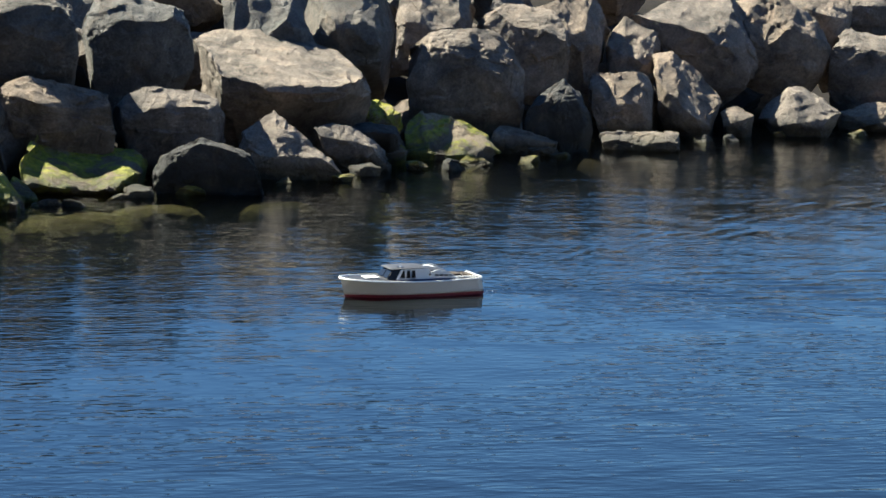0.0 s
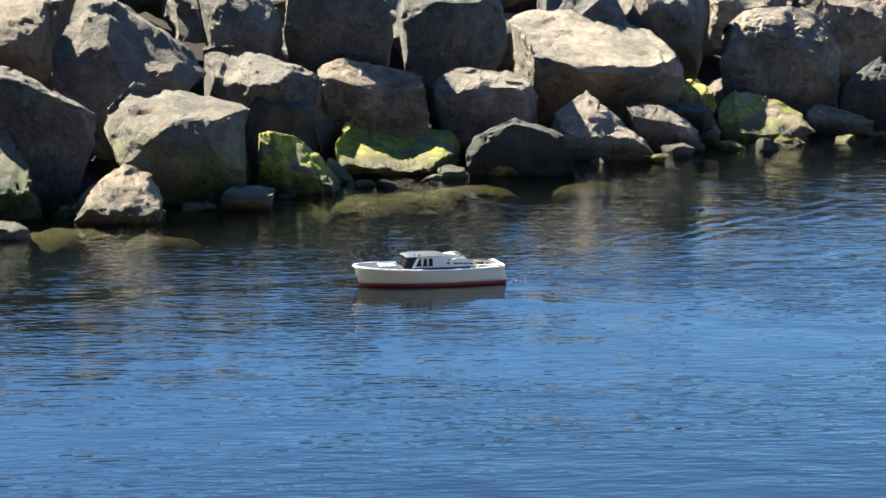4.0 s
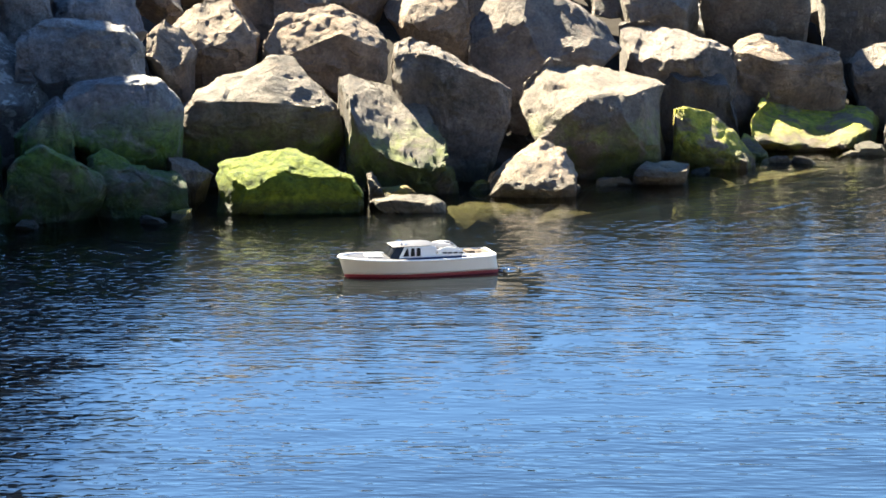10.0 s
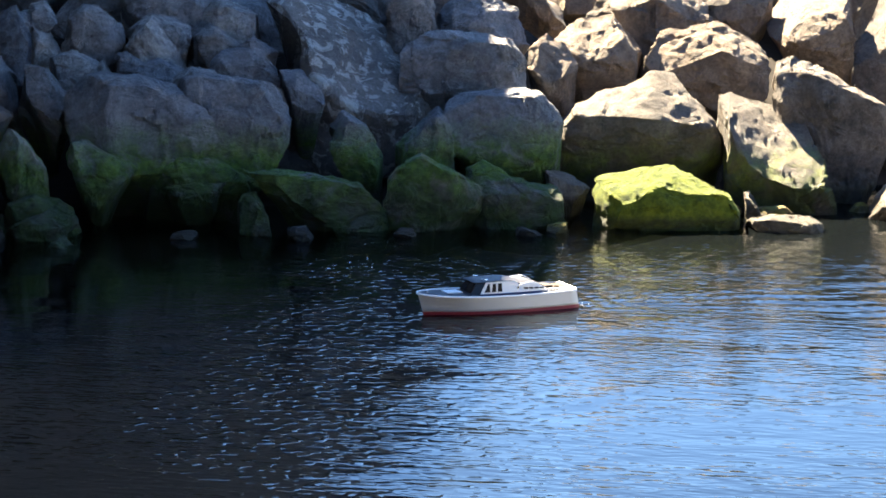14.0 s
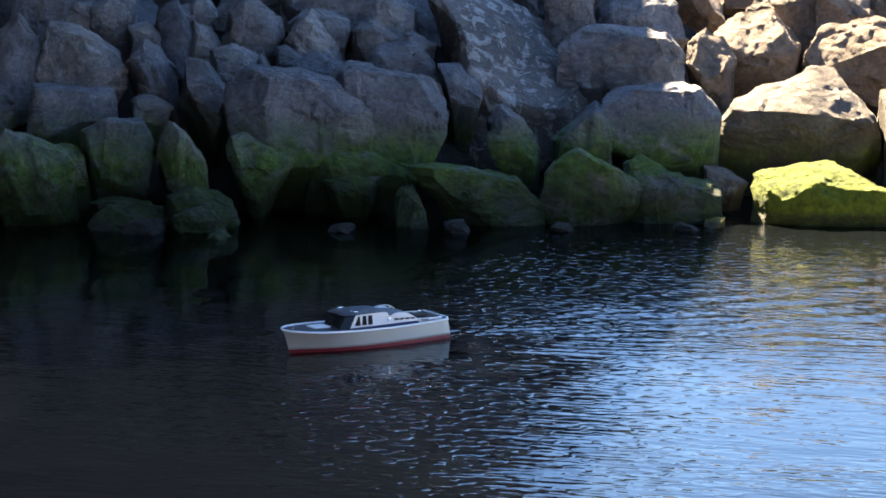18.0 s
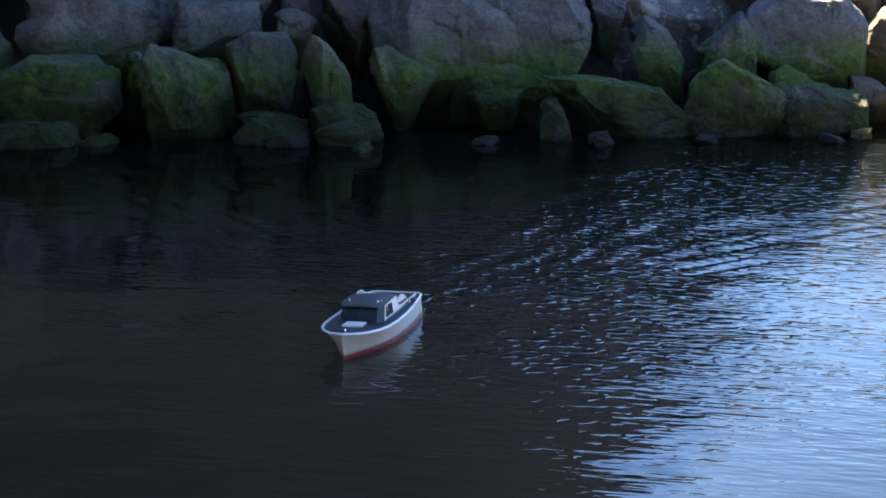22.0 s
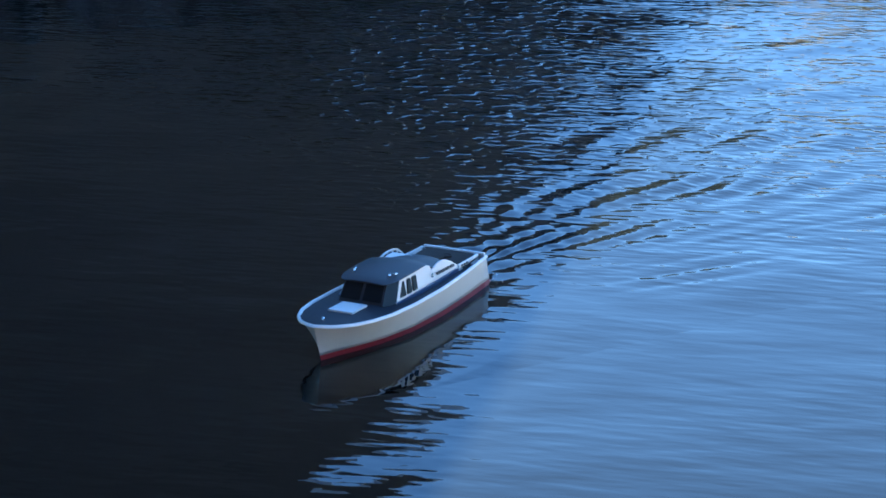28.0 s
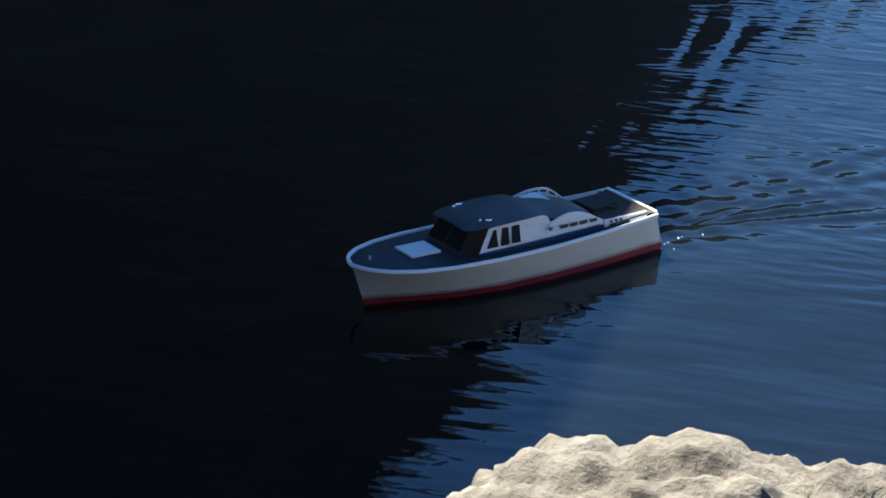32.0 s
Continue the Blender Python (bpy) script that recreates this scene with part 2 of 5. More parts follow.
def plain(name, color, rough=0.5, metal=0.0, scale=30.0, vary=0.12, relief=0.0, coat=0.0, shine=0.5):
    """A surface of one colour with faint blotches, dust and uneven gloss."""
    m, n, l, b = shader(name, rough, metal)
    tc = n.new("ShaderNodeTexCoord")
    a = noise_tex(n, l, tc.outputs["Object"], scale, 6, 0.6)
    c = noise_tex(n, l, tc.outputs["Object"], scale * 0.15, 3, 0.5)
    s = math_node(n, l, "ADD", math_node(n, l, "MULTIPLY", a, 0.5), math_node(n, l, "MULTIPLY", c, 0.5))
    lo, hi = tuple(x * (1 - vary) for x in color), tuple(min(1, x * (1 + vary)) for x in color)
    l.new(ramp(n, l, s, [(0.3, lo), (0.7, hi)]), b.inputs["Base Color"])
    r = n.new("ShaderNodeMapRange")
    r.inputs["To Min"].default_value, r.inputs["To Max"].default_value = rough * 0.8, min(1, rough * 1.2)
    l.new(a, r.inputs["Value"])
    l.new(r.outputs[0], b.inputs["Roughness"])
    b.inputs["Coat Weight"].default_value = coat
    b.inputs["Specular IOR Level"].default_value = shine
    if relief:
        l.new(bump(n, l, a, 0.6, relief), b.inputs["Normal"])
    return m


M_BED = plain("silt", (0.018, 0.021, 0.024), 0.95, scale=2.0, vary=0.4, relief=0.05)
M_SAND = plain("grey_sand", (0.05, 0.05, 0.048), 0.95, scale=6.0, vary=0.35, relief=0.03)
# soil kept very dark so openings between boulders read as black shade
M_SHADED_SOIL = plain("shade_darkened_soil", (0.022, 0.019, 0.016), 0.95, scale=5.0, vary=0.4, relief=0.04, shine=0.05)
# paler than the soil, to bounce sunlight up under the bridge
M_BOUNCE = plain("bounce_ground", (0.062, 0.070, 0.082), 0.95, scale=8.0, vary=0.3, relief=0.03, shine=0.1)
M_SUNK = rock_material("sunken_rock", (0.06, 0.045, 0.015), (0.2, 0.155, 0.055), 0.6, 0.9, 0.0, (1.2, 1.0, 1.5), 0.01)
M_WOOD = plain("bleached_wood", (0.26, 0.24, 0.21), 0.8, scale=60.0, vary=0.25)
M_CONCRETE = plain("bridge_concrete", (0.44, 0.53, 0.66), 0.9, scale=3.0, vary=0.25, relief=0.01)
M_WHITE = plain("cream_hull_paint", (0.45, 0.422, 0.362), 0.32, scale=18.0, vary=0.05, coat=0.2)
M_TRIM = plain("white_trim_paint", (0.64, 0.64, 0.62), 0.35, scale=25.0, vary=0.04)
M_RED = plain("red_bottom_paint", (0.19, 0.014, 0.018), 0.4, scale=20.0, vary=0.12)
M_NAVY = plain("slate_blue_deck", (0.027, 0.028, 0.034), 0.55, scale=40.0, vary=0.2, shine=0.12)
M_ROOF = plain("slate_roof_paint", (0.042, 0.042, 0.046), 0.5, scale=35.0, vary=0.25, shine=0.2)
M_STRIPE = plain("navy_stripe", (0.03, 0.05, 0.11), 0.35, scale=30.0, vary=0.1)
M_GREYDECK = plain("grey_cockpit_sole", (0.055, 0.046, 0.038), 0.8, scale=30.0, vary=0.25, shine=0.08)
M_GLASS = plain("dark_window_glass", (0.010, 0.011, 0.013), 0.12, scale=10.0, vary=0.1, shine=0.2)
M_CHROME = plain("chrome", (0.75, 0.75, 0.75), 0.15, 1.0, scale=30.0, vary=0.05)
M_FOAM = plain("foam", (0.85, 0.87, 0.9), 0.3, scale=50.0)
M_BLACK = plain("black_paint", (0.015, 0.015, 0.018), 0.5, scale=30.0)


# ---- builders ----
def mesh_of(name, verts, faces, smooth=False):
    me = bpy.data.meshes.new(name)
    me.from_pydata([tuple(v) for v in verts], [], faces)
    bm = bmesh.new()
    bm.from_mesh(me)
    bmesh.ops.recalc_face_normals(bm, faces=bm.faces)
    for f in bm.faces:
        f.smooth = smooth
    bm.to_mesh(me)
    bm.free()
    return me


def part(name, me, material, parent, label="", m=None):
    """One mesh object under a thing or a part."""
    ob = new(name, me)
    me.materials.append(material)
    ob.parent = parent
    if m is not None:
        ob.matrix_local = m
    if label:
        tagged(ob, label)
    return ob


def loft(rows, closed=False):
    """Vertices and faces of a skin over rows of equal length."""
    k = len(rows[0])
    verts = [v for r in rows for v in r]
    faces = []
    for i in range(len(rows) - 1):
        for j in range(k if closed else k - 1):
            a, b = i * k + j, i * k + (j + 1) % k
            faces.append((a, b, b + k, a + k))
    return verts, faces


def box_mesh(name, sx, sy, sz, bevel=0.0, seg=2):
    bm = bmesh.new()
    bmesh.ops.create_cube(bm, size=1)
    bmesh.ops.scale(bm, vec=(sx, sy, sz), verts=bm.verts)
    if bevel:
        bmesh.ops.bevel(bm, geom=list(bm.edges), offset=bevel, segments=seg, profile=0.7, affect="EDGES")
    me = bpy.data.meshes.new(name)
    bm.to_mesh(me)
    bm.free()
    return me


def lathe_mesh(name, profile, n=20):
    rows = [[(r * math.cos(2 * math.pi * i / n), r * math.sin(2 * math.pi * i / n), z) for i in range(n)] for r, z in profile]
    v, f = loft(rows, True)
    f += [tuple(range(n)), tuple(range(len(v) - n, len(v)))]
    return mesh_of(name, v, f, False)


# ---- water, beds and banks ----
SHORE = [(-60, -8.0), (-30, 6.0), (-12, 13.6), (-8.4, 15.2), (-6, 15.9), (-3.3, 16.9), (-1.6, 18.1), (0, 18.7), (1.4, 20.1), (2.4, 20.7),
         (4.2, 21.9), (5.9, 23.1), (7.5, 24.6), (9.4, 25.5), (11.2, 26.0), (20, 30.0), (40, 38.0), (80, 52.0)]


def shore_point(k, out):
    """A point beside the k-th corner of the far shoreline, out metres inland."""
    p, q = Vector(SHORE[max(0, k - 1)]), Vector(SHORE[min(len(SHORE) - 1, k + 1)])
    d = (q - p).normalized()
    return Vector(SHORE[k]) + Vector((-d.y, d.x)) * out


def far_bank():
    prof = [(-3.0, -1.3), (-0.6, -0.45), (0.35, -0.12), (1.2, -0.05), (2.2, 0.25), (3.4, 0.75), (4.6, 1.15), (5.6, 1.38)]
    # unseen ground behind the boulders, added as a reflector for the bridge underside
    crown = [(5.6, 1.38), (8.0, 1.45), (400.0, 1.8)]
    for name, line, mat, label in (("bank_far", prof, M_SHADED_SOIL, "earth bank under the piled boulders, darkened as shade in their gaps"),
                                   ("bank_crown", crown, M_BOUNCE, "unseen ground on the far bank that bounces light under the bridge")):
        v, f = loft([[(*shore_point(k, o), z) for k in range(len(SHORE))] for o, z in line])
        ob = new(name, mesh_of(name, v, f, True))
        ob.data.materials.append(mat)
        tagged(ob, label, "bank", kind="structure")


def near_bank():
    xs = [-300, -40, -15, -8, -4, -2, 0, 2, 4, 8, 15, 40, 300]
    # the high rise behind the camera is added to cut low sky light
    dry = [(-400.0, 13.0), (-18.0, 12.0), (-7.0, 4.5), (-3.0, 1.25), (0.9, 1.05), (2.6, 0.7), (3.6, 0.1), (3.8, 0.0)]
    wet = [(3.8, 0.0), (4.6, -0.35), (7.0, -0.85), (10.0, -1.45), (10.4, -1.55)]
    for name, ys, mat, label in (("bank_near", dry, M_SHADED_SOIL, "dark earth bank behind the cream boulder, raised out of view to block low sky"),
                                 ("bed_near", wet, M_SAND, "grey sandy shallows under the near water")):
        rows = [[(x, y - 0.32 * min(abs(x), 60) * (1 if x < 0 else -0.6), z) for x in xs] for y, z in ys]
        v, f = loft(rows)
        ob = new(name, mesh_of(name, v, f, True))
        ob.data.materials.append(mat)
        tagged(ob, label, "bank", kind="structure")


def waters():
    s = 700.0
    ob = new("ground", mesh_of("ground", [(-s, -s, -1.5), (s, -s, -1.5), (s, s, -1.5), (-s, s, -1.5)], [(0, 1, 2, 3)]))
    ob.data.materials.append(M_BED)
    tagged(ob, "dark silty harbour bed under the water", "ground", kind="structure")
    ob = new("water", mesh_of("water", [(-s, -s, 0), (s, -s, 0), (s, s, 0), (-s, s, 0)], [(0, 1, 2, 3)]))
    ob.data.materials.append(M_WATER)
    return tagged(ob, "rippled blue harbour water mirroring sky and rocks", "water", kind="structure")


def bridge():
    """Road bridge overhead, known from its shadow on the rocks and its mirror image in the water."""
    along = Vector((-0.075, 0.9972, 0))
    edge = Vector((-5.41, 0, 0))
    left = Vector((-0.9972, -0.075, 0))
    deck = new("bridge")
    tagged(deck, "dark concrete road bridge crossing over the water", "bridge", kind="structure")

    def beam(name, off, width, z0, z1):
        rows = []
        for y in (-60, 70):
            a = edge + along * y + left * off
            b = a + left * width
            rows.append([(a.x, a.y, z0), (a.x, a.y, z1), (b.x, b.y, z1), (b.x, b.y, z0)])
        v, f = loft(rows, True)
        part(name, mesh_of(name, v, f + [(0, 1, 2, 3), (4, 5, 6, 7)]), M_CONCRETE, deck)
    beam("deck_slab", 0.0, 26.0, 6.2, 6.5)
    beam("kerb", 0.35, 0.3, 6.5, 6.65)


sea = waters()
far_bank()
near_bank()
bridge()

# ---- boulders ----
ROCKS = {"tan": (M_TAN, "bright tan quarry boulder with a sunlit top"), "weed": (M_WEED, "low boulder covered in vivid green weed"),
         "dry": (M_DRY, "sunlit tan quarry boulder with a dark shaded face"), "grey": (M_GREY, "large smooth grey boulder high on the bank"),
         "dark": (M_DARK_SHADED, "dark brown boulder, its colour lowered for the shade of others"), "moss": (M_MOSS, "boulder coated in bright yellow-green algae at the waterline"),
         "mixed": (M_MIXED, "tan boulder with green algae on its lower half"), "shade": (M_SHADE, "grey boulder with a green algae foot in bridge shade"),
         "lichen": (M_LICHEN, "huge slab spotted with pale lichen in bridge shade"), "pale": (M_PALE, "small pale grey boulder in bridge shade")}


def spread(line, k):
    """k points evenly spaced by their first value along a broken line, corners softened."""
    xs = np.array([p[0] for p in line])
    zs = np.array([p[1] for p in line])
    d = np.concatenate([[0], np.cumsum(np.hypot(np.diff(xs), np.diff(zs)))])
    u = np.linspace(0, d[-1], k)
    return np.interp(u, d, xs), np.interp(u, d, zs)


def chip(pts, count, rng, low=0.80, high=0.95, up=0.0):
    """Break flat faces off a block, every corner past a plane being laid on it, and keep the block's size."""
    lo, hi = pts.min(0), pts.max(0)
    for _ in range(count):
        nrm = np.array([rng.gauss(0, 1.0), rng.gauss(-0.5, 0.6), rng.gauss(up, 0.55)])
        nrm /= np.linalg.norm(nrm)
        reach = pts @ nrm
        over = np.maximum(0.0, reach - np.quantile(reach, rng.uniform(low, high)))
        pts -= over[:, None] * nrm
    lo2, hi2 = pts.min(0), pts.max(0)
    pts[:] = lo + (pts - lo2) * (hi - lo) / (hi2 - lo2)


def crags(q, size):
    """Height of the broken stone at a place: ledges, pits and grit, in metres."""
    f1, cells = noise.voronoi(q * (3.2 / size))
    facet = (q * (3.2 / size) - cells[0]).dot(noise.noise_vector(cells[0] * 5.3))
    # smaller broken plates lying in the stone's bedding, each with a step and a tilt
    w = Vector((6.5 * q.x + 2.0 * q.z, 6.5 * q.y, 12.0 * q.z - 2.5 * q.x)) + noise.noise_vector(q * 6.0) * 0.35
    f2, plates = noise.voronoi(w)
    plate = 0.55 * noise.noise(plates[0] * 3.7) + 0.5 * (w - plates[0]).dot(noise.noise_vector(plates[0] * 7.1)) + 0.3 * min(0.3, f2[1] - f2[0])
    ledge = noise.ridged_multi_fractal(q * (4.0 / size), 0.9, 2.2, 4, 0.9, 2.0) - 0.9
    return size * (0.042 * facet + 0.012 * ledge) + (0.018 + 0.012 * size) * plate + 0.005 * noise.noise(q * 24.0)


def boulder(kind, x, y, z, yaw, ridge_back, top_back, top, ridge, base, cols=62):
    """A quarried block: back edge, front ridge and foot are broken lines across its width; its sloping top lies between
    the first two and its front face between the last two. Flat faces are then broken off it, and its skin is craggy."""
    rng = random.Random(int(1000 * (x * 7.3 + y * 3.1 + z)))
    seed = Vector((rng.uniform(-50, 50), rng.uniform(-50, 50), rng.uniform(-50, 50)))
    tx, tz = spread(top, cols)
    rx, rz = spread(ridge, cols)
    bx, bz = spread(base, cols)
    width = tx.max() - tx.min()
    tall = max(0.15, rz.max() - bz.min())
    # a foot nearly as wide as the ridge
    u = np.linspace(0, 1, cols)
    bx = 0.45 * bx + 0.55 * (rx[0] * 0.96 + (rx[-1] - rx[0]) * 0.96 * u + 0.0)
    deep = top_back + 0.35 + 0.25 * width
    rows = []

    def add(x1, y1, z1, x2, y2, z2, steps, last=False, bow=0.0, belly=0.0):
        for i in range(steps + (1 if last else 0)):
            k = i / steps
            s = bow * math.sin(math.pi * k)
            swell = 1 + belly * math.sin(math.pi * k)
            rows.append(np.stack([(x1 + (x2 - x1) * k) * swell, y1 + (y2 - y1) * k - s, z1 + (z2 - z1) * k + s * 0.5], 1))
    one = np.ones(cols)
    ends = np.abs(np.linspace(-1, 1, cols)) ** 4
    ragged = np.array([noise.noise(Vector((t * 5.0 / max(width, 0.4), 3.3, 0)) + seed) for t in rx])
    ty = top_back - 0.08 * ends
    ry = ridge_back + 0.10 * width * ends + 0.12 * min(width, 0.9) * ragged
    # sunlit blocks overhang a little, so that their fronts lie in their own shade
    hang = -0.10 if kind in ("shade", "pale") else 0.20
    by = min(0.0, ridge_back) + hang * tall + 0.12 * width * ends
    add(tx * 0.75, one * deep, tz - 0.55 * (tz - bz.min() + 0.3), tx, ty, tz, 5)
    add(tx, ty, tz, rx, ry, rz, 24, bow=0.012)
    add(rx, ry, rz, bx, by, bz, 24, bow=0.015, belly=0.02)
    add(bx, by, bz, bx * 0.85, one * 0.25, bz - 0.45, 5, True)
    pts = np.array(rows)
    if kind in ("shade", "pale"):
        pts[:, :, 0] *= 1.12
    shape = pts.shape
    flat = pts.reshape(-1, 3)
    chip(flat, 5, rng, *((0.77, 0.93) if kind in ("shade", "pale") else (0.80, 0.95)))
    chip(flat, 8, rng, 0.93, 0.985, 0.2)
    pts = flat.reshape(shape)
    size = max(0.3, min(width, 1.1))
    nrm = np.cross(np.gradient(pts, axis=1), np.gradient(pts, axis=0))
    nrm /= np.maximum(1e-9, np.linalg.norm(nrm, axis=2, keepdims=True))
    mid = pts.reshape(-1, 3).mean(0)
    if np.sum(nrm * (pts - mid)) < 0:
        nrm = -nrm
    for i in range(shape[0]):
        for j in range(cols):
            pts[i, j] += nrm[i, j] * crags(Vector(pts[i, j]) + seed, size)
    v, f = loft([[tuple(p) for p in r] for r in pts])
    n = len(rows)
    f.append(tuple(i * cols for i in range(n)))
    f.append(tuple(i * cols + cols - 1 for i in range(n)))
    f.append(tuple(range(cols)))
    f.append(tuple((n - 1) * cols + j for j in range(cols)))
    mat, label = ROCKS[kind]
    ob = new("boulder", mesh_of("boulder", v, f, True))
    ob.data.materials.append(mat)
    ob.data.set_sharp_from_angle(angle=radians(24))
    lean = rng.uniform(-8, 8) if kind in ("shade", "pale") else rng.uniform(-2, 2)
    ob.matrix_world = pose(x, y, z, 0, 0, yaw) @ pose(0, 0, 0.4 * tall, 0, lean, 0) @ pose(0, 0, -0.4 * tall)
    tagged(ob, label, "boulder", "riprap boulders")
    return ob


boulder("tan", 3.76, 22.79, 0.46, -9.2, -0.15, 0.44,
        [(-0.80, 0.53), (-0.49, 0.65), (-0.07, 0.73), (0.24, 0.65), (0.56, 0.51), (0.89, 0.38)],
        [(-0.78, 0.54), (-0.50, 0.37), (-0.27, 0.32), (0.14, 0.22), (0.50, 0.26), (0.86, 0.40)],
        [(-0.73, 0.10), (-0.47, 0.00), (0.15, 0.02), (0.77, 0.19)])
boulder("tan", 2.64, 21.65, 0.27, -7.0, -0.16, 0.11,
        [(-0.50, 0.45), (-0.30, 0.51), (0.13, 0.50), (0.36, 0.42), (0.48, 0.27)],
        [(-0.46, 0.40), (-0.32, 0.22), (-0.06, 0.36), (0.18, 0.39), (0.47, 0.28)],
        [(-0.42, 0.00), (-0.05, 0.02), (0.48, 0.07)])
boulder("tan", 1.64, 21.34, 0.35, -4.6, -0.16, 0.09,
        [(-0.47, 0.40), (-0.16, 0.55), (0.14, 0.45), (0.47, 0.29)],
        [(-0.46, 0.38), (-0.23, 0.40), (-0.04, 0.31), (0.47, 0.28)],
        [(-0.37, 0.07), (0.10, 0.00), (0.55, 0.05)])
boulder("moss", 1.77, 20.53, -0.02, -5.1, 0.02, 0.58,
        [(-0.48, 0.43), (-0.36, 0.50), (-0.24, 0.38), (0.04, 0.29), (0.46, 0.25), (0.57, 0.13)],
        [(-0.42, 0.30), (-0.32, 0.13), (-0.14, 0.09), (0.18, 0.06), (0.52, 0.11)],
        [(-0.37, 0.03), (0.04, 0.00), (0.52, 0.04)])
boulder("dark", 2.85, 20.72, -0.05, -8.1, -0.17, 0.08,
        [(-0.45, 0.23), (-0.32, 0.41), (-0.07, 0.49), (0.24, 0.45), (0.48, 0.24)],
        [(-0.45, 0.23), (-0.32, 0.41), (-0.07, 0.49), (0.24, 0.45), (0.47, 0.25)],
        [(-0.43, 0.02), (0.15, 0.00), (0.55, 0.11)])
boulder("tan", 3.73, 21.66, -0.05, -9.9, -0.14, 0.32,
        [(-0.51, 0.51), (-0.14, 0.63), (0.03, 0.57), (0.19, 0.40), (0.42, 0.10)],
        [(-0.48, 0.43), (-0.25, 0.28), (-0.01, 0.30), (0.19, 0.28), (0.41, 0.14)],
        [(-0.35, 0.00), (0.05, 0.03), (0.45, 0.10)])
boulder("tan", 4.39, 22.32, -0.00, -11.3, -0.13, 0.12,
        [(-0.36, 0.39), (-0.15, 0.42), (0.06, 0.31), (0.35, 0.11)],
        [(-0.34, 0.32), (-0.19, 0.28), (0.06, 0.24), (0.33, 0.09)],
        [(-0.19, 0.00), (0.07, 0.00), (0.35, 0.03)])
boulder("moss", 4.78, 23.16, 0.32, -11.6, 0.02, 0.27,
        [(-0.27, 0.16), (0.00, 0.22), (0.23, 0.16)],
        [(-0.24, 0.15), (0.06, 0.12), (0.23, 0.15)],
        [(-0.26, 0.00), (0.25, 0.03)])
boulder("moss", 4.85, 22.64, 0.03, -12.1, 0.02, 0.27,
        [(-0.12, 0.11), (-0.01, 0.17), (0.11, 0.06)],
        [(-0.10, 0.09), (-0.01, 0.05), (0.11, 0.06)],
        [(-0.07, 0.00), (0.11, 0.00)])
boulder("moss", 5.50, 23.02, -0.01, -13.5, 0.02, 0.49,
        [(-0.48, 0.22), (-0.23, 0.44), (0.07, 0.36), (0.27, 0.22), (0.41, 0.06)],
        [(-0.44, 0.15), (-0.24, 0.08), (0.14, 0.09), (0.42, 0.06)],
        [(-0.37, 0.00), (-0.02, 0.00), (0.46, 0.02)])
boulder("tan", 6.35, 23.66, -0.00, -15.0, -0.11, 0.14,
        [(-0.34, 0.21), (-0.08, 0.25), (0.17, 0.19), (0.32, 0.13)],
        [(-0.33, 0.19), (-0.05, 0.18), (0.30, 0.13)],
        [(-0.30, 0.00), (0.31, 0.00)])
boulder("tan", 5.94, 24.18, 0.35, -13.8, -0.26, 0.05,
        [(-0.66, 0.75), (-0.28, 0.81), (0.11, 0.83), (0.31, 0.62), (0.51, 0.40)],
        [(-0.62, 0.70), (-0.27, 0.61), (0.11, 0.66), (0.34, 0.53), (0.51, 0.32)],
        [(-0.57, 0.04), (0.02, 0.00), (0.50, 0.04)])
boulder("tan", 7.82, 25.01, 0.01, -17.4, -0.14, 0.40,
        [(-0.41, 0.34), (-0.07, 0.69), (0.20, 0.55), (0.34, 0.31)],
        [(-0.37, 0.31), (-0.13, 0.20), (0.09, 0.32), (0.32, 0.27)],
        [(-0.30, 0.00), (0.34, 0.06)])
boulder("tan", 7.69, 24.06, -0.02, -17.8, -0.08, 0.17,
        [(-0.43, 0.05), (-0.26, 0.17), (0.28, 0.21), (0.42, 0.14)],
        [(-0.40, 0.06), (-0.06, 0.10), (0.40, 0.13)],
        [(-0.36, 0.00), (0.41, 0.05)])
boulder("tan", 8.59, 25.35, 0.01, -18.8, -0.20, 0.56,
        [(-0.42, 0.83), (-0.20, 0.86), (0.11, 0.63), (0.31, 0.39)],
        [(-0.37, 0.76), (-0.08, 0.35), (0.19, 0.18), (0.33, 0.28)],
        [(-0.22, 0.00), (0.35, 0.00)])
boulder("tan", 9.85, 25.43, -0.02, -21.1, -0.09, 0.41,
        [(-0.44, 0.07), (-0.16, 0.53), (0.15, 0.40), (0.45, 0.20)],
        [(-0.41, 0.07), (-0.13, 0.10), (0.16, 0.13), (0.44, 0.17)],
        [(-0.46, 0.01), (-0.07, 0.00), (0.47, 0.05)])
boulder("tan", 11.11, 25.93, -0.02, -23.2, -0.09, 0.24,
        [(-0.58, 0.15), (-0.28, 0.29), (0.15, 0.34), (0.65, 0.18)],
        [(-0.56, 0.10), (-0.27, 0.10), (0.16, 0.12), (0.65, 0.16)],
        [(-0.57, 0.00), (-0.01, 0.01), (0.66, 0.04)])
boulder("tan", 9.15, 25.39, -0.00, -19.9, -0.12, 0.13,
        [(-0.19, 0.27), (-0.01, 0.31), (0.17, 0.22)],
        [(-0.16, 0.23), (-0.00, 0.18), (0.16, 0.18)],
        [(-0.09, 0.00), (0.12, 0.00)])
boulder("tan", 11.40, 26.71, 0.21, -23.2, -0.26, 0.14,
        [(-0.66, 0.61), (-0.29, 0.85), (0.16, 0.83), (0.67, 0.60)],
        [(-0.61, 0.54), (-0.27, 0.61), (0.17, 0.60), (0.67, 0.50)],
        [(-0.56, 0.01), (0.01, 0.00), (0.70, 0.03)])
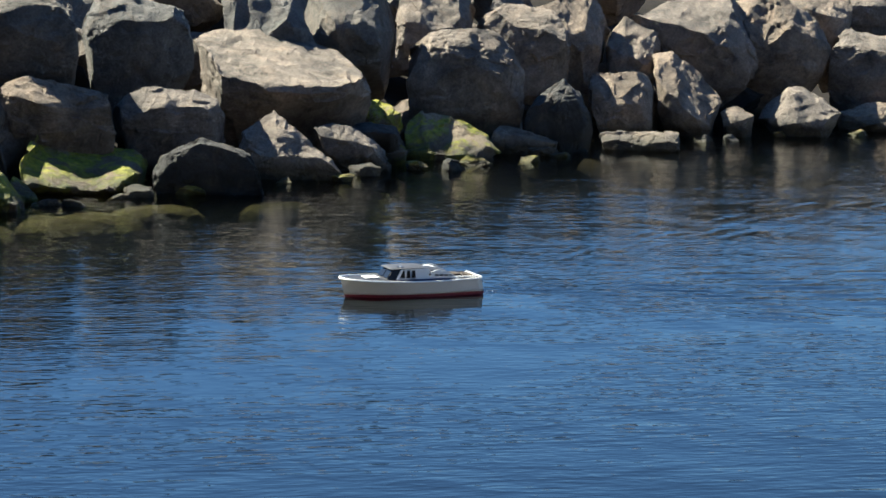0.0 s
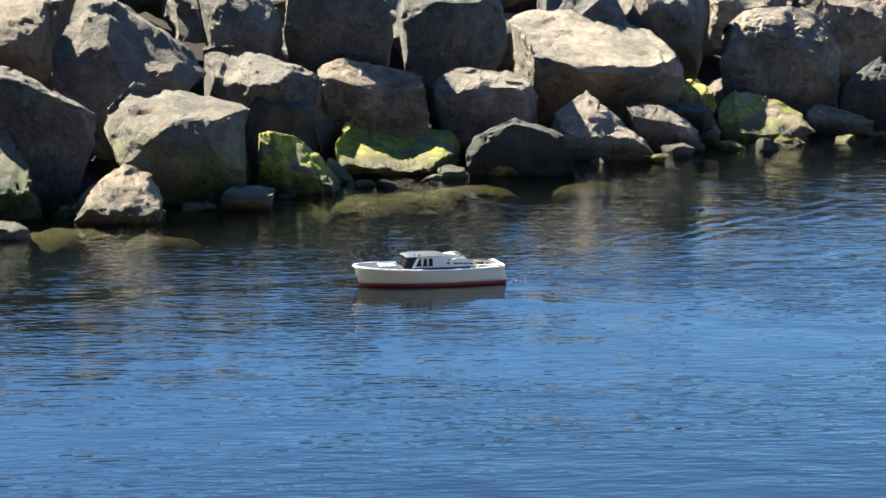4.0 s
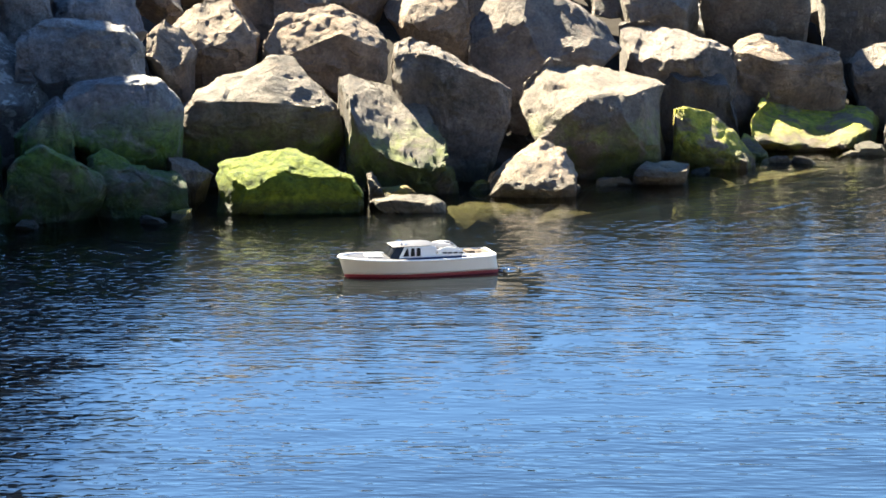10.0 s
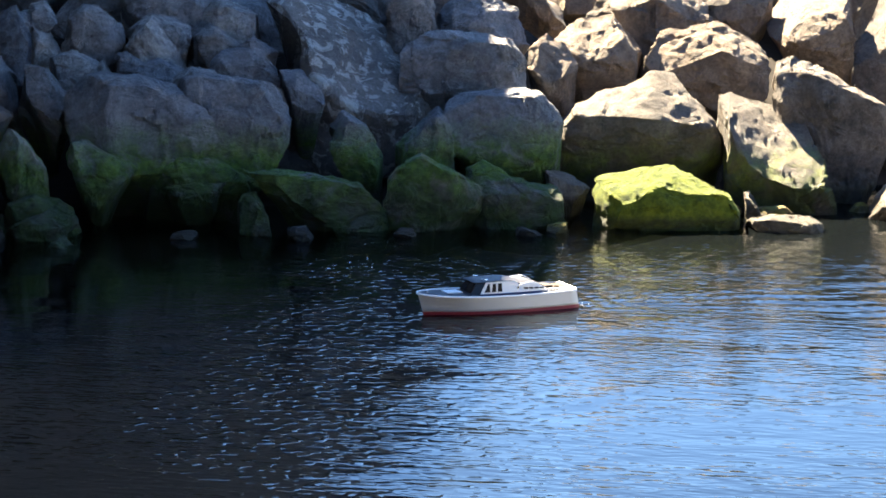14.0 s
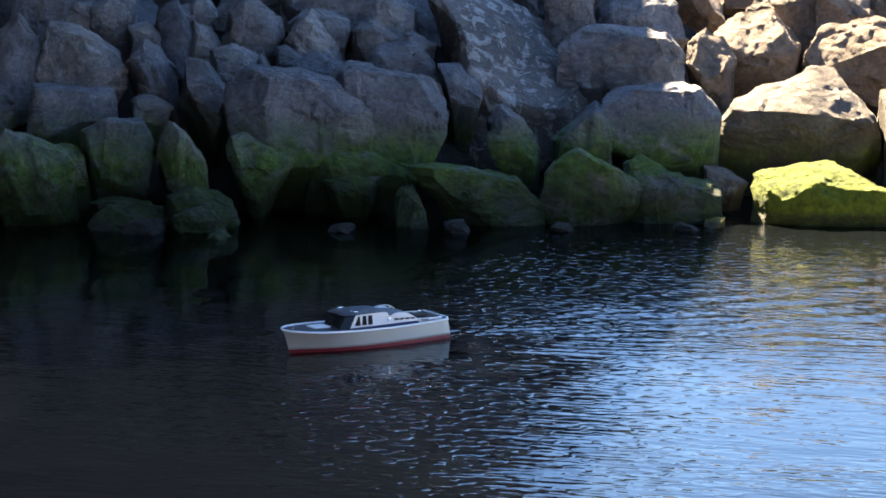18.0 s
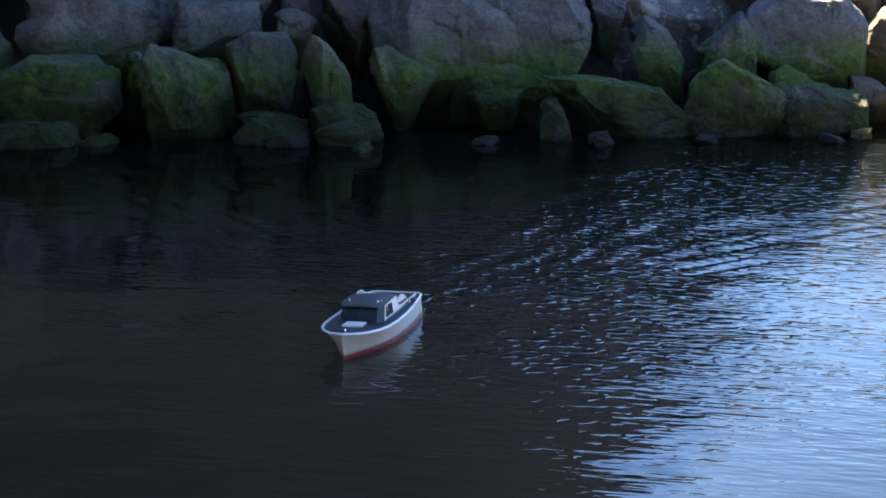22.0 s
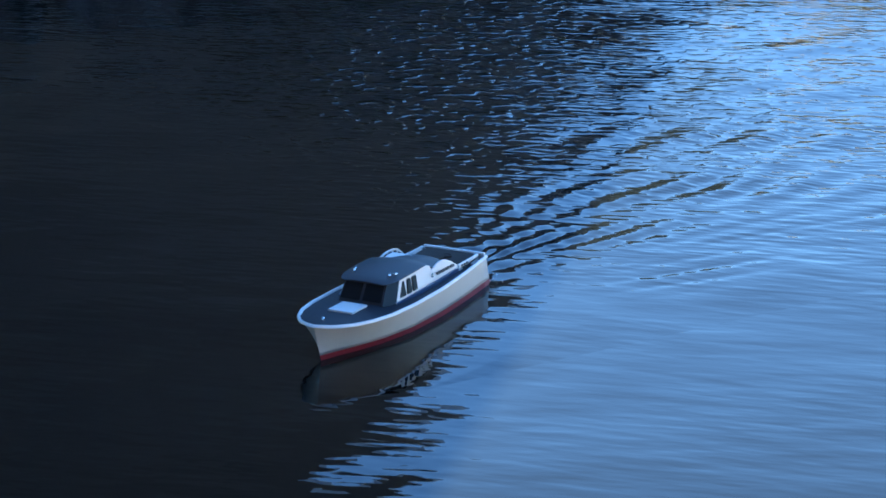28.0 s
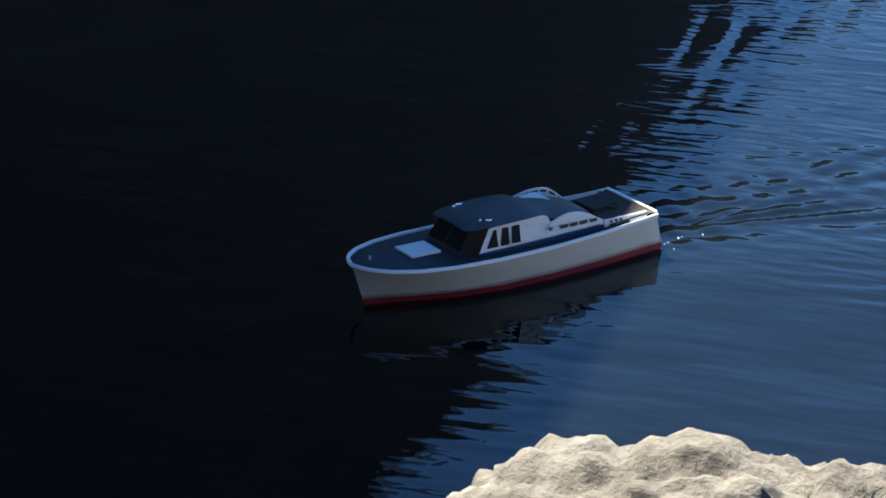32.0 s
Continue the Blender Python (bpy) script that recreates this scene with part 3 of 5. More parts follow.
boulder("tan", 9.06, 26.42, 0.46, -19.1, -0.27, 0.49,
        [(-0.75, 0.86), (-0.41, 1.06), (0.28, 1.05), (0.63, 0.62)],
        [(-0.69, 0.80), (-0.20, 0.65), (0.30, 0.50), (0.62, 0.42)],
        [(-0.55, 0.05), (0.08, 0.01), (0.70, 0.00)])
boulder("tan", 10.11, 26.62, 0.40, -21.0, -0.24, 0.39,
        [(-0.64, 0.84), (-0.34, 1.04), (-0.01, 0.96), (0.38, 0.62), (0.53, 0.37)],
        [(-0.56, 0.68), (-0.23, 0.41), (0.07, 0.58), (0.51, 0.38)],
        [(-0.34, 0.01), (0.10, 0.00), (0.53, 0.05)])
boulder("tan", 8.21, 26.16, 0.58, -17.4, -0.17, 0.20,
        [(-0.32, 0.40), (-0.15, 0.62), (0.16, 0.50), (0.28, 0.32)],
        [(-0.32, 0.36), (0.05, 0.29), (0.27, 0.30)],
        [(-0.25, 0.01), (0.27, 0.00)])
boulder("tan", 6.85, 25.60, 0.56, -15.2, -0.25, 0.15,
        [(-0.56, 0.73), (-0.33, 0.80), (0.15, 0.75), (0.47, 0.61)],
        [(-0.52, 0.62), (0.10, 0.61), (0.43, 0.46)],
        [(-0.36, 0.09), (0.12, 0.02), (0.50, 0.00)])
boulder("tan", 7.53, 26.02, 0.62, -16.4, -0.22, 0.45,
        [(-0.46, 0.74), (-0.16, 0.84), (0.21, 0.76), (0.34, 0.52)],
        [(-0.41, 0.62), (-0.08, 0.41), (0.33, 0.32)],
        [(-0.13, 0.04), (0.36, 0.00)])
boulder("grey", 2.45, 22.41, 0.75, -6.2, -0.24, 0.14,
        [(-0.51, 0.53), (-0.34, 0.86), (0.26, 0.82), (0.49, 0.45)],
        [(-0.48, 0.46), (-0.14, 0.61), (0.26, 0.60), (0.48, 0.40)],
        [(-0.48, 0.05), (0.02, 0.00), (0.44, 0.01)])
boulder("grey", 3.82, 23.78, 0.94, -9.2, -0.16, 0.46,
        [(-0.48, 0.64), (-0.15, 0.78), (0.21, 0.55), (0.44, 0.28)],
        [(-0.45, 0.40), (-0.24, 0.18), (0.13, 0.40), (0.43, 0.26)],
        [(-0.40, 0.07), (0.03, 0.00), (0.46, 0.01)])
boulder("grey", 4.71, 24.07, 0.77, -11.2, -0.24, 0.23,
        [(-0.49, 0.66), (-0.16, 0.89), (0.34, 0.82), (0.41, 0.41)],
        [(-0.45, 0.60), (-0.15, 0.46), (0.34, 0.46)],
        [(-0.36, 0.03), (0.08, 0.00), (0.42, 0.05)])
boulder("tan", 5.90, 25.72, 1.05, -13.0, -0.16, 0.34,
        [(-0.44, 0.42), (-0.08, 0.58), (0.41, 0.45)],
        [(-0.39, 0.30), (-0.01, 0.25), (0.40, 0.29)],
        [(-0.30, 0.00), (0.42, 0.02)])
boulder("tan", 10.87, 27.42, 0.72, -21.9, -0.24, 0.45,
        [(-0.43, 0.75), (-0.07, 0.90), (0.33, 0.71)],
        [(-0.37, 0.59), (-0.05, 0.50), (0.31, 0.42)],
        [(-0.09, 0.00), (0.36, 0.02)])
boulder("mixed", -2.40, 18.34, 0.28, 7.6, -0.17, 0.31,
        [(-0.69, 0.41), (-0.37, 0.46), (-0.12, 0.55), (0.05, 0.68), (0.26, 0.67), (0.49, 0.50), (0.57, 0.35)],
        [(-0.67, 0.38), (-0.37, 0.38), (-0.04, 0.39), (0.13, 0.36), (0.37, 0.31), (0.56, 0.29)],
        [(-0.66, 0.06), (-0.09, 0.00), (0.56, 0.07)])
boulder("weed", -2.08, 17.15, -0.01, 6.8, -0.05, 0.37,
        [(-0.52, 0.38), (-0.32, 0.43), (-0.05, 0.43), (0.19, 0.39), (0.35, 0.31), (0.51, 0.15)],
        [(-0.50, 0.23), (-0.36, 0.17), (-0.17, 0.22), (-0.05, 0.29), (0.34, 0.23), (0.50, 0.15)],
        [(-0.46, 0.02), (0.03, 0.00), (0.51, 0.01)])
boulder("mixed", -1.39, 18.23, -0.04, 4.0, -0.22, 0.47,
        [(-0.50, 0.78), (-0.29, 0.86), (-0.04, 0.77), (0.25, 0.67), (0.38, 0.54)],
        [(-0.44, 0.77), (-0.24, 0.56), (-0.08, 0.39), (0.20, 0.29), (0.38, 0.43)],
        [(-0.21, 0.06), (0.12, 0.00), (0.47, 0.05)])
boulder("dry", -1.07, 18.91, 0.07, 3.0, -0.30, -0.05,
        [(-0.45, 0.93), (-0.21, 1.02), (0.02, 0.93), (0.23, 0.78), (0.46, 0.66)],
        [(-0.43, 0.90), (-0.34, 0.79), (-0.15, 0.91), (0.14, 0.82), (0.46, 0.65)],
        [(-0.26, 0.43), (0.10, 0.00), (0.42, 0.06)])
boulder("mixed", 0.01, 19.02, -0.02, -0.1, -0.24, 0.38,
        [(-0.57, 0.63), (-0.29, 0.90), (-0.13, 0.85), (0.17, 0.78), (0.57, 0.69)],
        [(-0.49, 0.38), (-0.21, 0.49), (0.04, 0.63), (0.25, 0.64), (0.55, 0.62)],
        [(-0.43, 0.09), (0.00, 0.00), (0.52, 0.04)])
boulder("tan", -0.42, 18.00, 0.03, 1.4, -0.07, 0.36,
        [(-0.35, 0.04), (-0.18, 0.25), (0.05, 0.35), (0.23, 0.28), (0.32, 0.10)],
        [(-0.34, 0.07), (-0.10, 0.07), (0.11, 0.07), (0.31, 0.08)],
        [(-0.36, 0.03), (-0.01, 0.00), (0.33, 0.02)])
boulder("dry", 0.65, 20.44, 0.31, -2.0, -0.24, 0.07,
        [(-0.45, 0.73), (-0.20, 0.75), (0.12, 0.64), (0.51, 0.53)],
        [(-0.42, 0.62), (-0.28, 0.45), (0.03, 0.59), (0.50, 0.52)],
        [(-0.36, 0.07), (0.04, 0.00), (0.49, 0.05)])
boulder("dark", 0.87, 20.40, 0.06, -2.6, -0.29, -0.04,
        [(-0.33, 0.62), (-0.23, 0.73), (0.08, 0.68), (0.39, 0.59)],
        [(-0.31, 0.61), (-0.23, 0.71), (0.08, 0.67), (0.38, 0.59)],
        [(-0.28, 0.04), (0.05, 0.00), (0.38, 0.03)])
boulder("moss", 0.97, 19.49, -0.01, -3.0, 0.02, 0.29,
        [(-0.36, 0.42), (-0.20, 0.46), (-0.00, 0.35), (0.17, 0.20), (0.36, 0.01)],
        [(-0.33, 0.38), (-0.18, 0.22), (0.04, 0.18), (0.35, 0.03)],
        [(-0.26, 0.03), (0.05, 0.00), (0.36, 0.00)])
boulder("dry", -2.05, 19.44, 0.74, 5.8, -0.15, 0.18,
        [(-0.50, 0.42), (-0.26, 0.48), (0.05, 0.53), (0.31, 0.41), (0.48, 0.24)],
        [(-0.45, 0.38), (-0.34, 0.21), (-0.08, 0.31), (0.09, 0.37), (0.47, 0.20)],
        [(-0.35, 0.10), (0.09, 0.00), (0.49, 0.00)])
boulder("dry", -1.32, 20.00, 0.92, 3.6, -0.14, 0.46,
        [(-0.36, 0.32), (-0.18, 0.55), (0.14, 0.61), (0.35, 0.49)],
        [(-0.30, 0.12), (-0.09, 0.28), (0.31, 0.38)],
        [(-0.24, 0.04), (0.04, 0.00), (0.33, 0.03)])
boulder("dry", -0.34, 20.20, 0.60, 0.5, -0.21, 0.46,
        [(-0.65, 0.53), (-0.51, 0.76), (-0.24, 0.97), (0.22, 0.93), (0.41, 0.63), (0.56, 0.40)],
        [(-0.58, 0.53), (-0.43, 0.32), (-0.13, 0.54), (0.04, 0.39), (0.31, 0.47), (0.54, 0.44)],
        [(-0.36, 0.04), (0.23, 0.00), (0.60, 0.06)])
boulder("grey", 0.57, 21.58, 0.93, -1.5, -0.16, 0.26,
        [(-0.41, 0.50), (-0.12, 0.68), (0.28, 0.51), (0.34, 0.22)],
        [(-0.37, 0.34), (-0.02, 0.38), (0.32, 0.22)],
        [(-0.31, 0.05), (-0.01, 0.00), (0.30, 0.01)])
boulder("grey", 1.41, 21.96, 0.86, -3.8, -0.24, 0.19,
        [(-0.49, 0.61), (-0.07, 0.79), (0.46, 0.62)],
        [(-0.46, 0.49), (0.03, 0.53), (0.45, 0.49)],
        [(-0.36, 0.03), (0.04, 0.00), (0.40, 0.03)])
boulder("dry", -3.14, 18.66, 0.74, 9.5, -0.13, 0.28,
        [(-0.20, 0.43), (-0.05, 0.47), (0.11, 0.36), (0.19, 0.19)],
        [(-0.19, 0.40), (-0.02, 0.08), (0.17, 0.15)],
        [(-0.18, 0.01), (0.18, 0.00)])
boulder("dry", -2.83, 19.17, 0.86, 8.2, -0.12, 0.31,
        [(-0.39, 0.29), (-0.19, 0.43), (0.25, 0.46), (0.32, 0.19)],
        [(-0.36, 0.24), (-0.15, 0.10), (0.11, 0.22), (0.31, 0.18)],
        [(-0.22, 0.00), (0.31, 0.02)])
boulder("dry", -2.87, 17.65, 0.11, 9.2, -0.10, 0.15,
        [(-0.19, 0.21), (-0.01, 0.19), (0.18, 0.11)],
        [(-0.17, 0.20), (-0.01, 0.15), (0.18, 0.11)],
        [(-0.14, 0.01), (0.18, 0.00)])
boulder("shade", -3.34, 17.74, 0.31, 10.6, -0.21, 0.04,
        [(-0.43, 0.44), (-0.25, 0.57), (0.03, 0.58), (0.28, 0.53), (0.39, 0.37)],
        [(-0.41, 0.42), (-0.17, 0.53), (0.11, 0.53), (0.38, 0.36)],
        [(-0.27, 0.01), (0.03, 0.00), (0.30, 0.03)])
boulder("shade", -3.84, 17.45, 0.32, 12.5, -0.15, 0.10,
        [(-0.20, 0.20), (0.02, 0.44), (0.19, 0.26)],
        [(-0.19, 0.21), (0.02, 0.42), (0.19, 0.26)],
        [(-0.17, 0.00), (0.14, 0.03)])
boulder("shade", -4.28, 17.29, 0.33, 13.9, -0.15, 0.10,
        [(-0.22, 0.34), (-0.08, 0.40), (0.08, 0.34), (0.21, 0.16)],
        [(-0.21, 0.33), (-0.08, 0.38), (0.08, 0.32), (0.21, 0.16)],
        [(-0.16, 0.00), (0.16, 0.02)])
boulder("lichen", -4.41, 17.75, 0.53, 13.2, 0.08, 1.13,
        [(-0.71, 0.91), (-0.52, 1.06), (-0.09, 1.01), (0.26, 0.65), (0.66, 0.35)],
        [(-0.64, 0.79), (-0.48, 0.51), (-0.07, 0.19), (0.26, 0.14), (0.61, 0.34)],
        [(-0.19, 0.11), (0.26, 0.00), (0.64, 0.15)])
boulder("shade", -3.72, 18.35, 0.78, 11.4, -0.17, 0.08,
        [(-0.46, 0.36), (-0.16, 0.47), (0.22, 0.45), (0.39, 0.20)],
        [(-0.44, 0.34), (-0.16, 0.42), (0.21, 0.40), (0.38, 0.18)],
        [(-0.27, 0.01), (0.30, 0.00)])
boulder("shade", -5.30, 17.82, 0.87, 16.5, -0.12, 0.13,
        [(-0.26, 0.16), (-0.13, 0.26), (0.12, 0.27), (0.25, 0.11)],
        [(-0.25, 0.14), (-0.13, 0.23), (0.12, 0.24), (0.25, 0.09)],
        [(-0.16, 0.01), (0.19, 0.00)])
boulder("shade", -5.15, 17.05, 0.37, 16.8, -0.23, 0.02,
        [(-0.42, 0.57), (-0.21, 0.65), (0.11, 0.61), (0.31, 0.53), (0.36, 0.37)],
        [(-0.40, 0.55), (-0.21, 0.63), (0.11, 0.58), (0.34, 0.36)],
        [(-0.25, 0.03), (0.02, 0.00), (0.24, 0.03)])
boulder("shade", -5.74, 16.82, 0.35, 18.8, -0.22, 0.03,
        [(-0.52, 0.44), (-0.35, 0.70), (-0.09, 0.68), (0.18, 0.56), (0.46, 0.43), (0.53, 0.23)],
        [(-0.50, 0.43), (-0.35, 0.66), (-0.09, 0.64), (0.18, 0.51), (0.52, 0.23)],
        [(-0.34, 0.02), (0.01, 0.00), (0.38, 0.06)])
boulder("shade", -4.84, 17.73, 0.70, 15.3, -0.13, 0.12,
        [(-0.16, 0.26), (-0.01, 0.28), (0.16, 0.15)],
        [(-0.15, 0.24), (-0.01, 0.25), (0.16, 0.14)],
        [(-0.10, 0.00), (0.11, 0.01)])
boulder("shade", -4.38, 16.69, -0.00, 14.6, -0.16, 0.09,
        [(-0.50, 0.42), (-0.23, 0.44), (0.08, 0.36), (0.32, 0.24), (0.46, 0.12)],
        [(-0.49, 0.42), (-0.22, 0.43), (0.08, 0.34), (0.44, 0.12)],
        [(-0.29, 0.03), (0.01, 0.00), (0.34, 0.01)])
boulder("shade", -3.66, 16.94, -0.01, 12.2, -0.18, 0.07,
        [(-0.32, 0.34), (-0.11, 0.52), (0.11, 0.40), (0.32, 0.24)],
        [(-0.31, 0.34), (-0.10, 0.50), (0.11, 0.39), (0.31, 0.24)],
        [(-0.24, 0.01), (-0.00, 0.00), (0.23, 0.02)])
boulder("shade", -3.16, 17.15, -0.01, 10.3, -0.16, 0.09,
        [(-0.31, 0.39), (-0.15, 0.49), (-0.03, 0.35), (0.21, 0.24), (0.32, 0.08)],
        [(-0.30, 0.38), (-0.15, 0.47), (-0.03, 0.34), (0.31, 0.08)],
        [(-0.16, 0.01), (0.05, 0.00), (0.25, 0.02)])
boulder("shade", -5.33, 16.61, 0.17, 17.7, -0.09, 0.16,
        [(-0.20, 0.06), (-0.11, 0.12), (0.23, 0.12)],
        [(-0.19, 0.08), (0.00, 0.12), (0.23, 0.12)],
        [(-0.14, 0.00), (0.18, 0.00)])
boulder("shade", -4.84, 16.37, -0.01, 16.4, -0.12, 0.13,
        [(-0.16, 0.23), (-0.00, 0.27), (0.14, 0.01)],
        [(-0.15, 0.24), (-0.00, 0.27), (0.14, 0.04)],
        [(-0.08, 0.01), (0.11, 0.00)])
boulder("shade", -5.30, 16.76, 0.22, 17.6, -0.11, 0.14,
        [(-0.39, 0.26), (-0.11, 0.29), (0.17, 0.21), (0.34, 0.05)],
        [(-0.38, 0.25), (-0.11, 0.27), (0.17, 0.19), (0.33, 0.05)],
        [(-0.26, 0.06), (0.24, 0.00)])
boulder("shade", -5.92, 16.43, 0.18, 19.8, -0.15, 0.10,
        [(-0.22, 0.32), (-0.11, 0.42), (0.08, 0.30), (0.23, 0.18)],
        [(-0.21, 0.31), (-0.11, 0.40), (0.08, 0.28), (0.22, 0.19)],
        [(-0.15, 0.00), (0.16, 0.02)])
boulder("shade", -6.36, 16.22, 0.14, 21.3, -0.18, 0.07,
        [(-0.21, 0.28), (-0.08, 0.55), (0.04, 0.44), (0.22, 0.23)],
        [(-0.20, 0.27), (-0.08, 0.52), (0.04, 0.42), (0.22, 0.23)],
        [(-0.13, 0.01), (0.19, 0.00)])
boulder("shade", -6.89, 16.21, 0.23, 23.1, -0.19, 0.06,
        [(-0.25, 0.38), (-0.09, 0.47), (0.13, 0.47), (0.22, 0.33)],
        [(-0.24, 0.37), (-0.09, 0.46), (0.13, 0.45), (0.22, 0.32)],
        [(-0.15, 0.00), (0.13, 0.00)])
boulder("shade", -7.36, 16.60, 0.54, 23.9, -0.13, 0.12,
        [(-0.31, 0.25), (-0.15, 0.31), (0.21, 0.32), (0.26, 0.12)],
        [(-0.30, 0.24), (-0.15, 0.29), (0.21, 0.31), (0.25, 0.11)],
        [(-0.21, 0.02), (0.18, 0.00)])
boulder("pale", -7.54, 17.04, 0.83, 23.8, -0.16, 0.09,
        [(-0.29, 0.28), (-0.11, 0.48), (0.05, 0.42), (0.31, 0.17)],
        [(-0.28, 0.24), (-0.11, 0.42), (0.05, 0.36), (0.31, 0.15)],
        [(-0.16, 0.02), (0.22, 0.00)])
boulder("shade", -6.48, 16.97, 0.62, 20.8, -0.14, 0.11,
        [(-0.21, 0.40), (-0.09, 0.42), (0.11, 0.19), (0.17, 0.05)],
        [(-0.20, 0.37), (-0.09, 0.38), (0.11, 0.17), (0.16, 0.05)],
        [(-0.08, 0.01), (0.13, 0.00)])
boulder("shade", -6.98, 17.09, 0.78, 22.2, -0.15, 0.10,
        [(-0.17, 0.26), (-0.03, 0.39), (0.18, 0.26)],
        [(-0.16, 0.24), (-0.03, 0.35), (0.17, 0.23)],
        [(-0.09, 0.00), (0.13, 0.00)])
boulder("pale", -6.45, 17.42, 0.86, 20.2, -0.12, 0.13,
        [(-0.18, 0.20), (-0.04, 0.26), (0.20, 0.18)],
        [(-0.17, 0.19), (-0.04, 0.23), (0.19, 0.16)],
        [(-0.11, 0.02), (0.15, 0.00)])
boulder("shade", -7.32, 15.84, 0.08, 24.7, -0.21, 0.04,
        [(-0.26, 0.58), (-0.10, 0.61), (0.08, 0.47), (0.24, 0.31)],
        [(-0.26, 0.56), (-0.10, 0.58), (0.08, 0.45), (0.24, 0.31)],
        [(-0.20, 0.03), (0.06, 0.00), (0.20, 0.02)])
boulder("shade", -6.88, 16.83, 0.61, 22.2, -0.10, 0.15,
        [(-0.15, 0.14), (0.00, 0.19), (0.14, 0.09)],
        [(-0.14, 0.14), (0.00, 0.18), (0.14, 0.09)],
        [(-0.09, 0.00), (0.10, 0.00)])
boulder("pale", -5.93, 17.83, 1.01, 18.4, -0.13, 0.12,
        [(-0.25, 0.26), (-0.03, 0.35), (0.16, 0.24), (0.20, 0.07)],
        [(-0.24, 0.23), (-0.03, 0.30), (0.19, 0.06)],
        [(-0.16, 0.00), (0.15, 0.00)])
boulder("shade", -5.56, 17.94, 0.99, 17.2, -0.13, 0.12,
        [(-0.18, 0.22), (-0.00, 0.29), (0.18, 0.18)],
        [(-0.17, 0.20), (-0.00, 0.25), (0.17, 0.15)],
        [(-0.13, 0.00), (0.12, 0.00)])
boulder("pale", -7.21, 17.55, 1.08, 22.3, -0.09, 0.16,
        [(-0.13, 0.12), (-0.02, 0.17), (0.13, 0.06)],
        [(-0.12, 0.11), (-0.02, 0.15), (0.13, 0.06)],
        [(-0.08, 0.01), (0.10, 0.00)])
boulder("pale", -6.77, 17.64, 1.05, 21.0, -0.11, 0.14,
        [(-0.15, 0.23), (0.02, 0.19), (0.14, 0.08)],
        [(-0.14, 0.21), (0.02, 0.17), (0.14, 0.07)],
        [(-0.12, 0.01), (0.09, 0.00)])
boulder("shade", -6.42, 17.75, 1.07, 19.9, -0.13, 0.12,
        [(-0.22, 0.22), (-0.05, 0.37), (0.16, 0.35), (0.20, 0.16)],
        [(-0.21, 0.20), (-0.05, 0.33), (0.20, 0.14)],
        [(-0.15, 0.00), (0.13, 0.00)])
boulder("pale", -7.01, 17.82, 1.22, 21.5, -0.10, 0.15,
        [(-0.16, 0.12), (0.01, 0.16), (0.14, 0.10)],
        [(-0.15, 0.11), (0.01, 0.14), (0.14, 0.08)],
        [(-0.11, 0.00), (0.10, 0.00)])
boulder("shade", -6.71, 15.88, 0.01, 22.9, -0.10, 0.15,
        [(-0.21, 0.12), (-0.04, 0.16), (0.23, 0.13)],
        [(-0.20, 0.13), (-0.04, 0.17), (0.23, 0.14)],
        [(-0.15, 0.01), (0.17, 0.00)])
boulder("shade", -6.14, 15.91, -0.01, 21.1, -0.11, 0.14,
        [(-0.25, 0.19), (-0.04, 0.28), (0.17, 0.21), (0.22, 0.01)],
        [(-0.24, 0.19), (-0.04, 0.26), (0.21, 0.03)],
        [(-0.18, 0.01), (0.16, 0.00)])
boulder("shade", -5.27, 17.32, 0.54, 16.8, -0.17, 0.08,
        [(-0.36, 0.36), (-0.18, 0.50), (0.15, 0.41), (0.43, 0.32)],
        [(-0.34, 0.34), (-0.18, 0.46), (0.43, 0.28)],
        [(-0.25, 0.06), (0.30, 0.00)])
boulder("shade", -8.16, 15.66, 0.12, 27.6, -0.15, 0.10,
        [(-0.49, 0.24), (-0.19, 0.43), (0.16, 0.45), (0.33, 0.34), (0.37, 0.13)],
        [(-0.48, 0.22), (-0.19, 0.40), (0.15, 0.41), (0.36, 0.14)],
        [(-0.30, 0.03), (0.01, 0.00), (0.26, 0.01)])
boulder("shade", -8.38, 16.24, 0.49, 27.4, -0.13, 0.12,
        [(-0.36, 0.19), (-0.13, 0.32), (0.19, 0.33), (0.32, 0.17)],
        [(-0.34, 0.17), (-0.13, 0.30), (0.19, 0.30), (0.31, 0.15)],
        [(-0.24, 0.03), (0.20, 0.00)])
boulder("shade", -7.75, 16.02, 0.26, 25.8, -0.12, 0.13,
        [(-0.09, 0.25), (-0.02, 0.29), (0.10, 0.10)],
        [(-0.08, 0.25), (-0.02, 0.28), (0.10, 0.11)],
        [(-0.05, 0.02), (0.06, 0.00)])
boulder("shade", -7.29, 15.93, 0.14, 24.6, -0.15, 0.10,
        [(-0.31, 0.29), (-0.12, 0.40), (0.15, 0.35), (0.27, 0.19)],
        [(-0.30, 0.28), (-0.12, 0.38), (0.15, 0.33), (0.27, 0.19)],
        [(-0.22, 0.02), (0.22, 0.00)])
boulder("shade", -8.12, 15.13, -0.01, 28.4, -0.09, 0.16,
        [(-0.38, 0.14), (-0.00, 0.16), (0.25, 0.16), (0.30, 0.04)],
        [(-0.37, 0.15), (-0.00, 0.16), (0.30, 0.06)],
        [(-0.30, 0.03), (0.21, 0.00)])
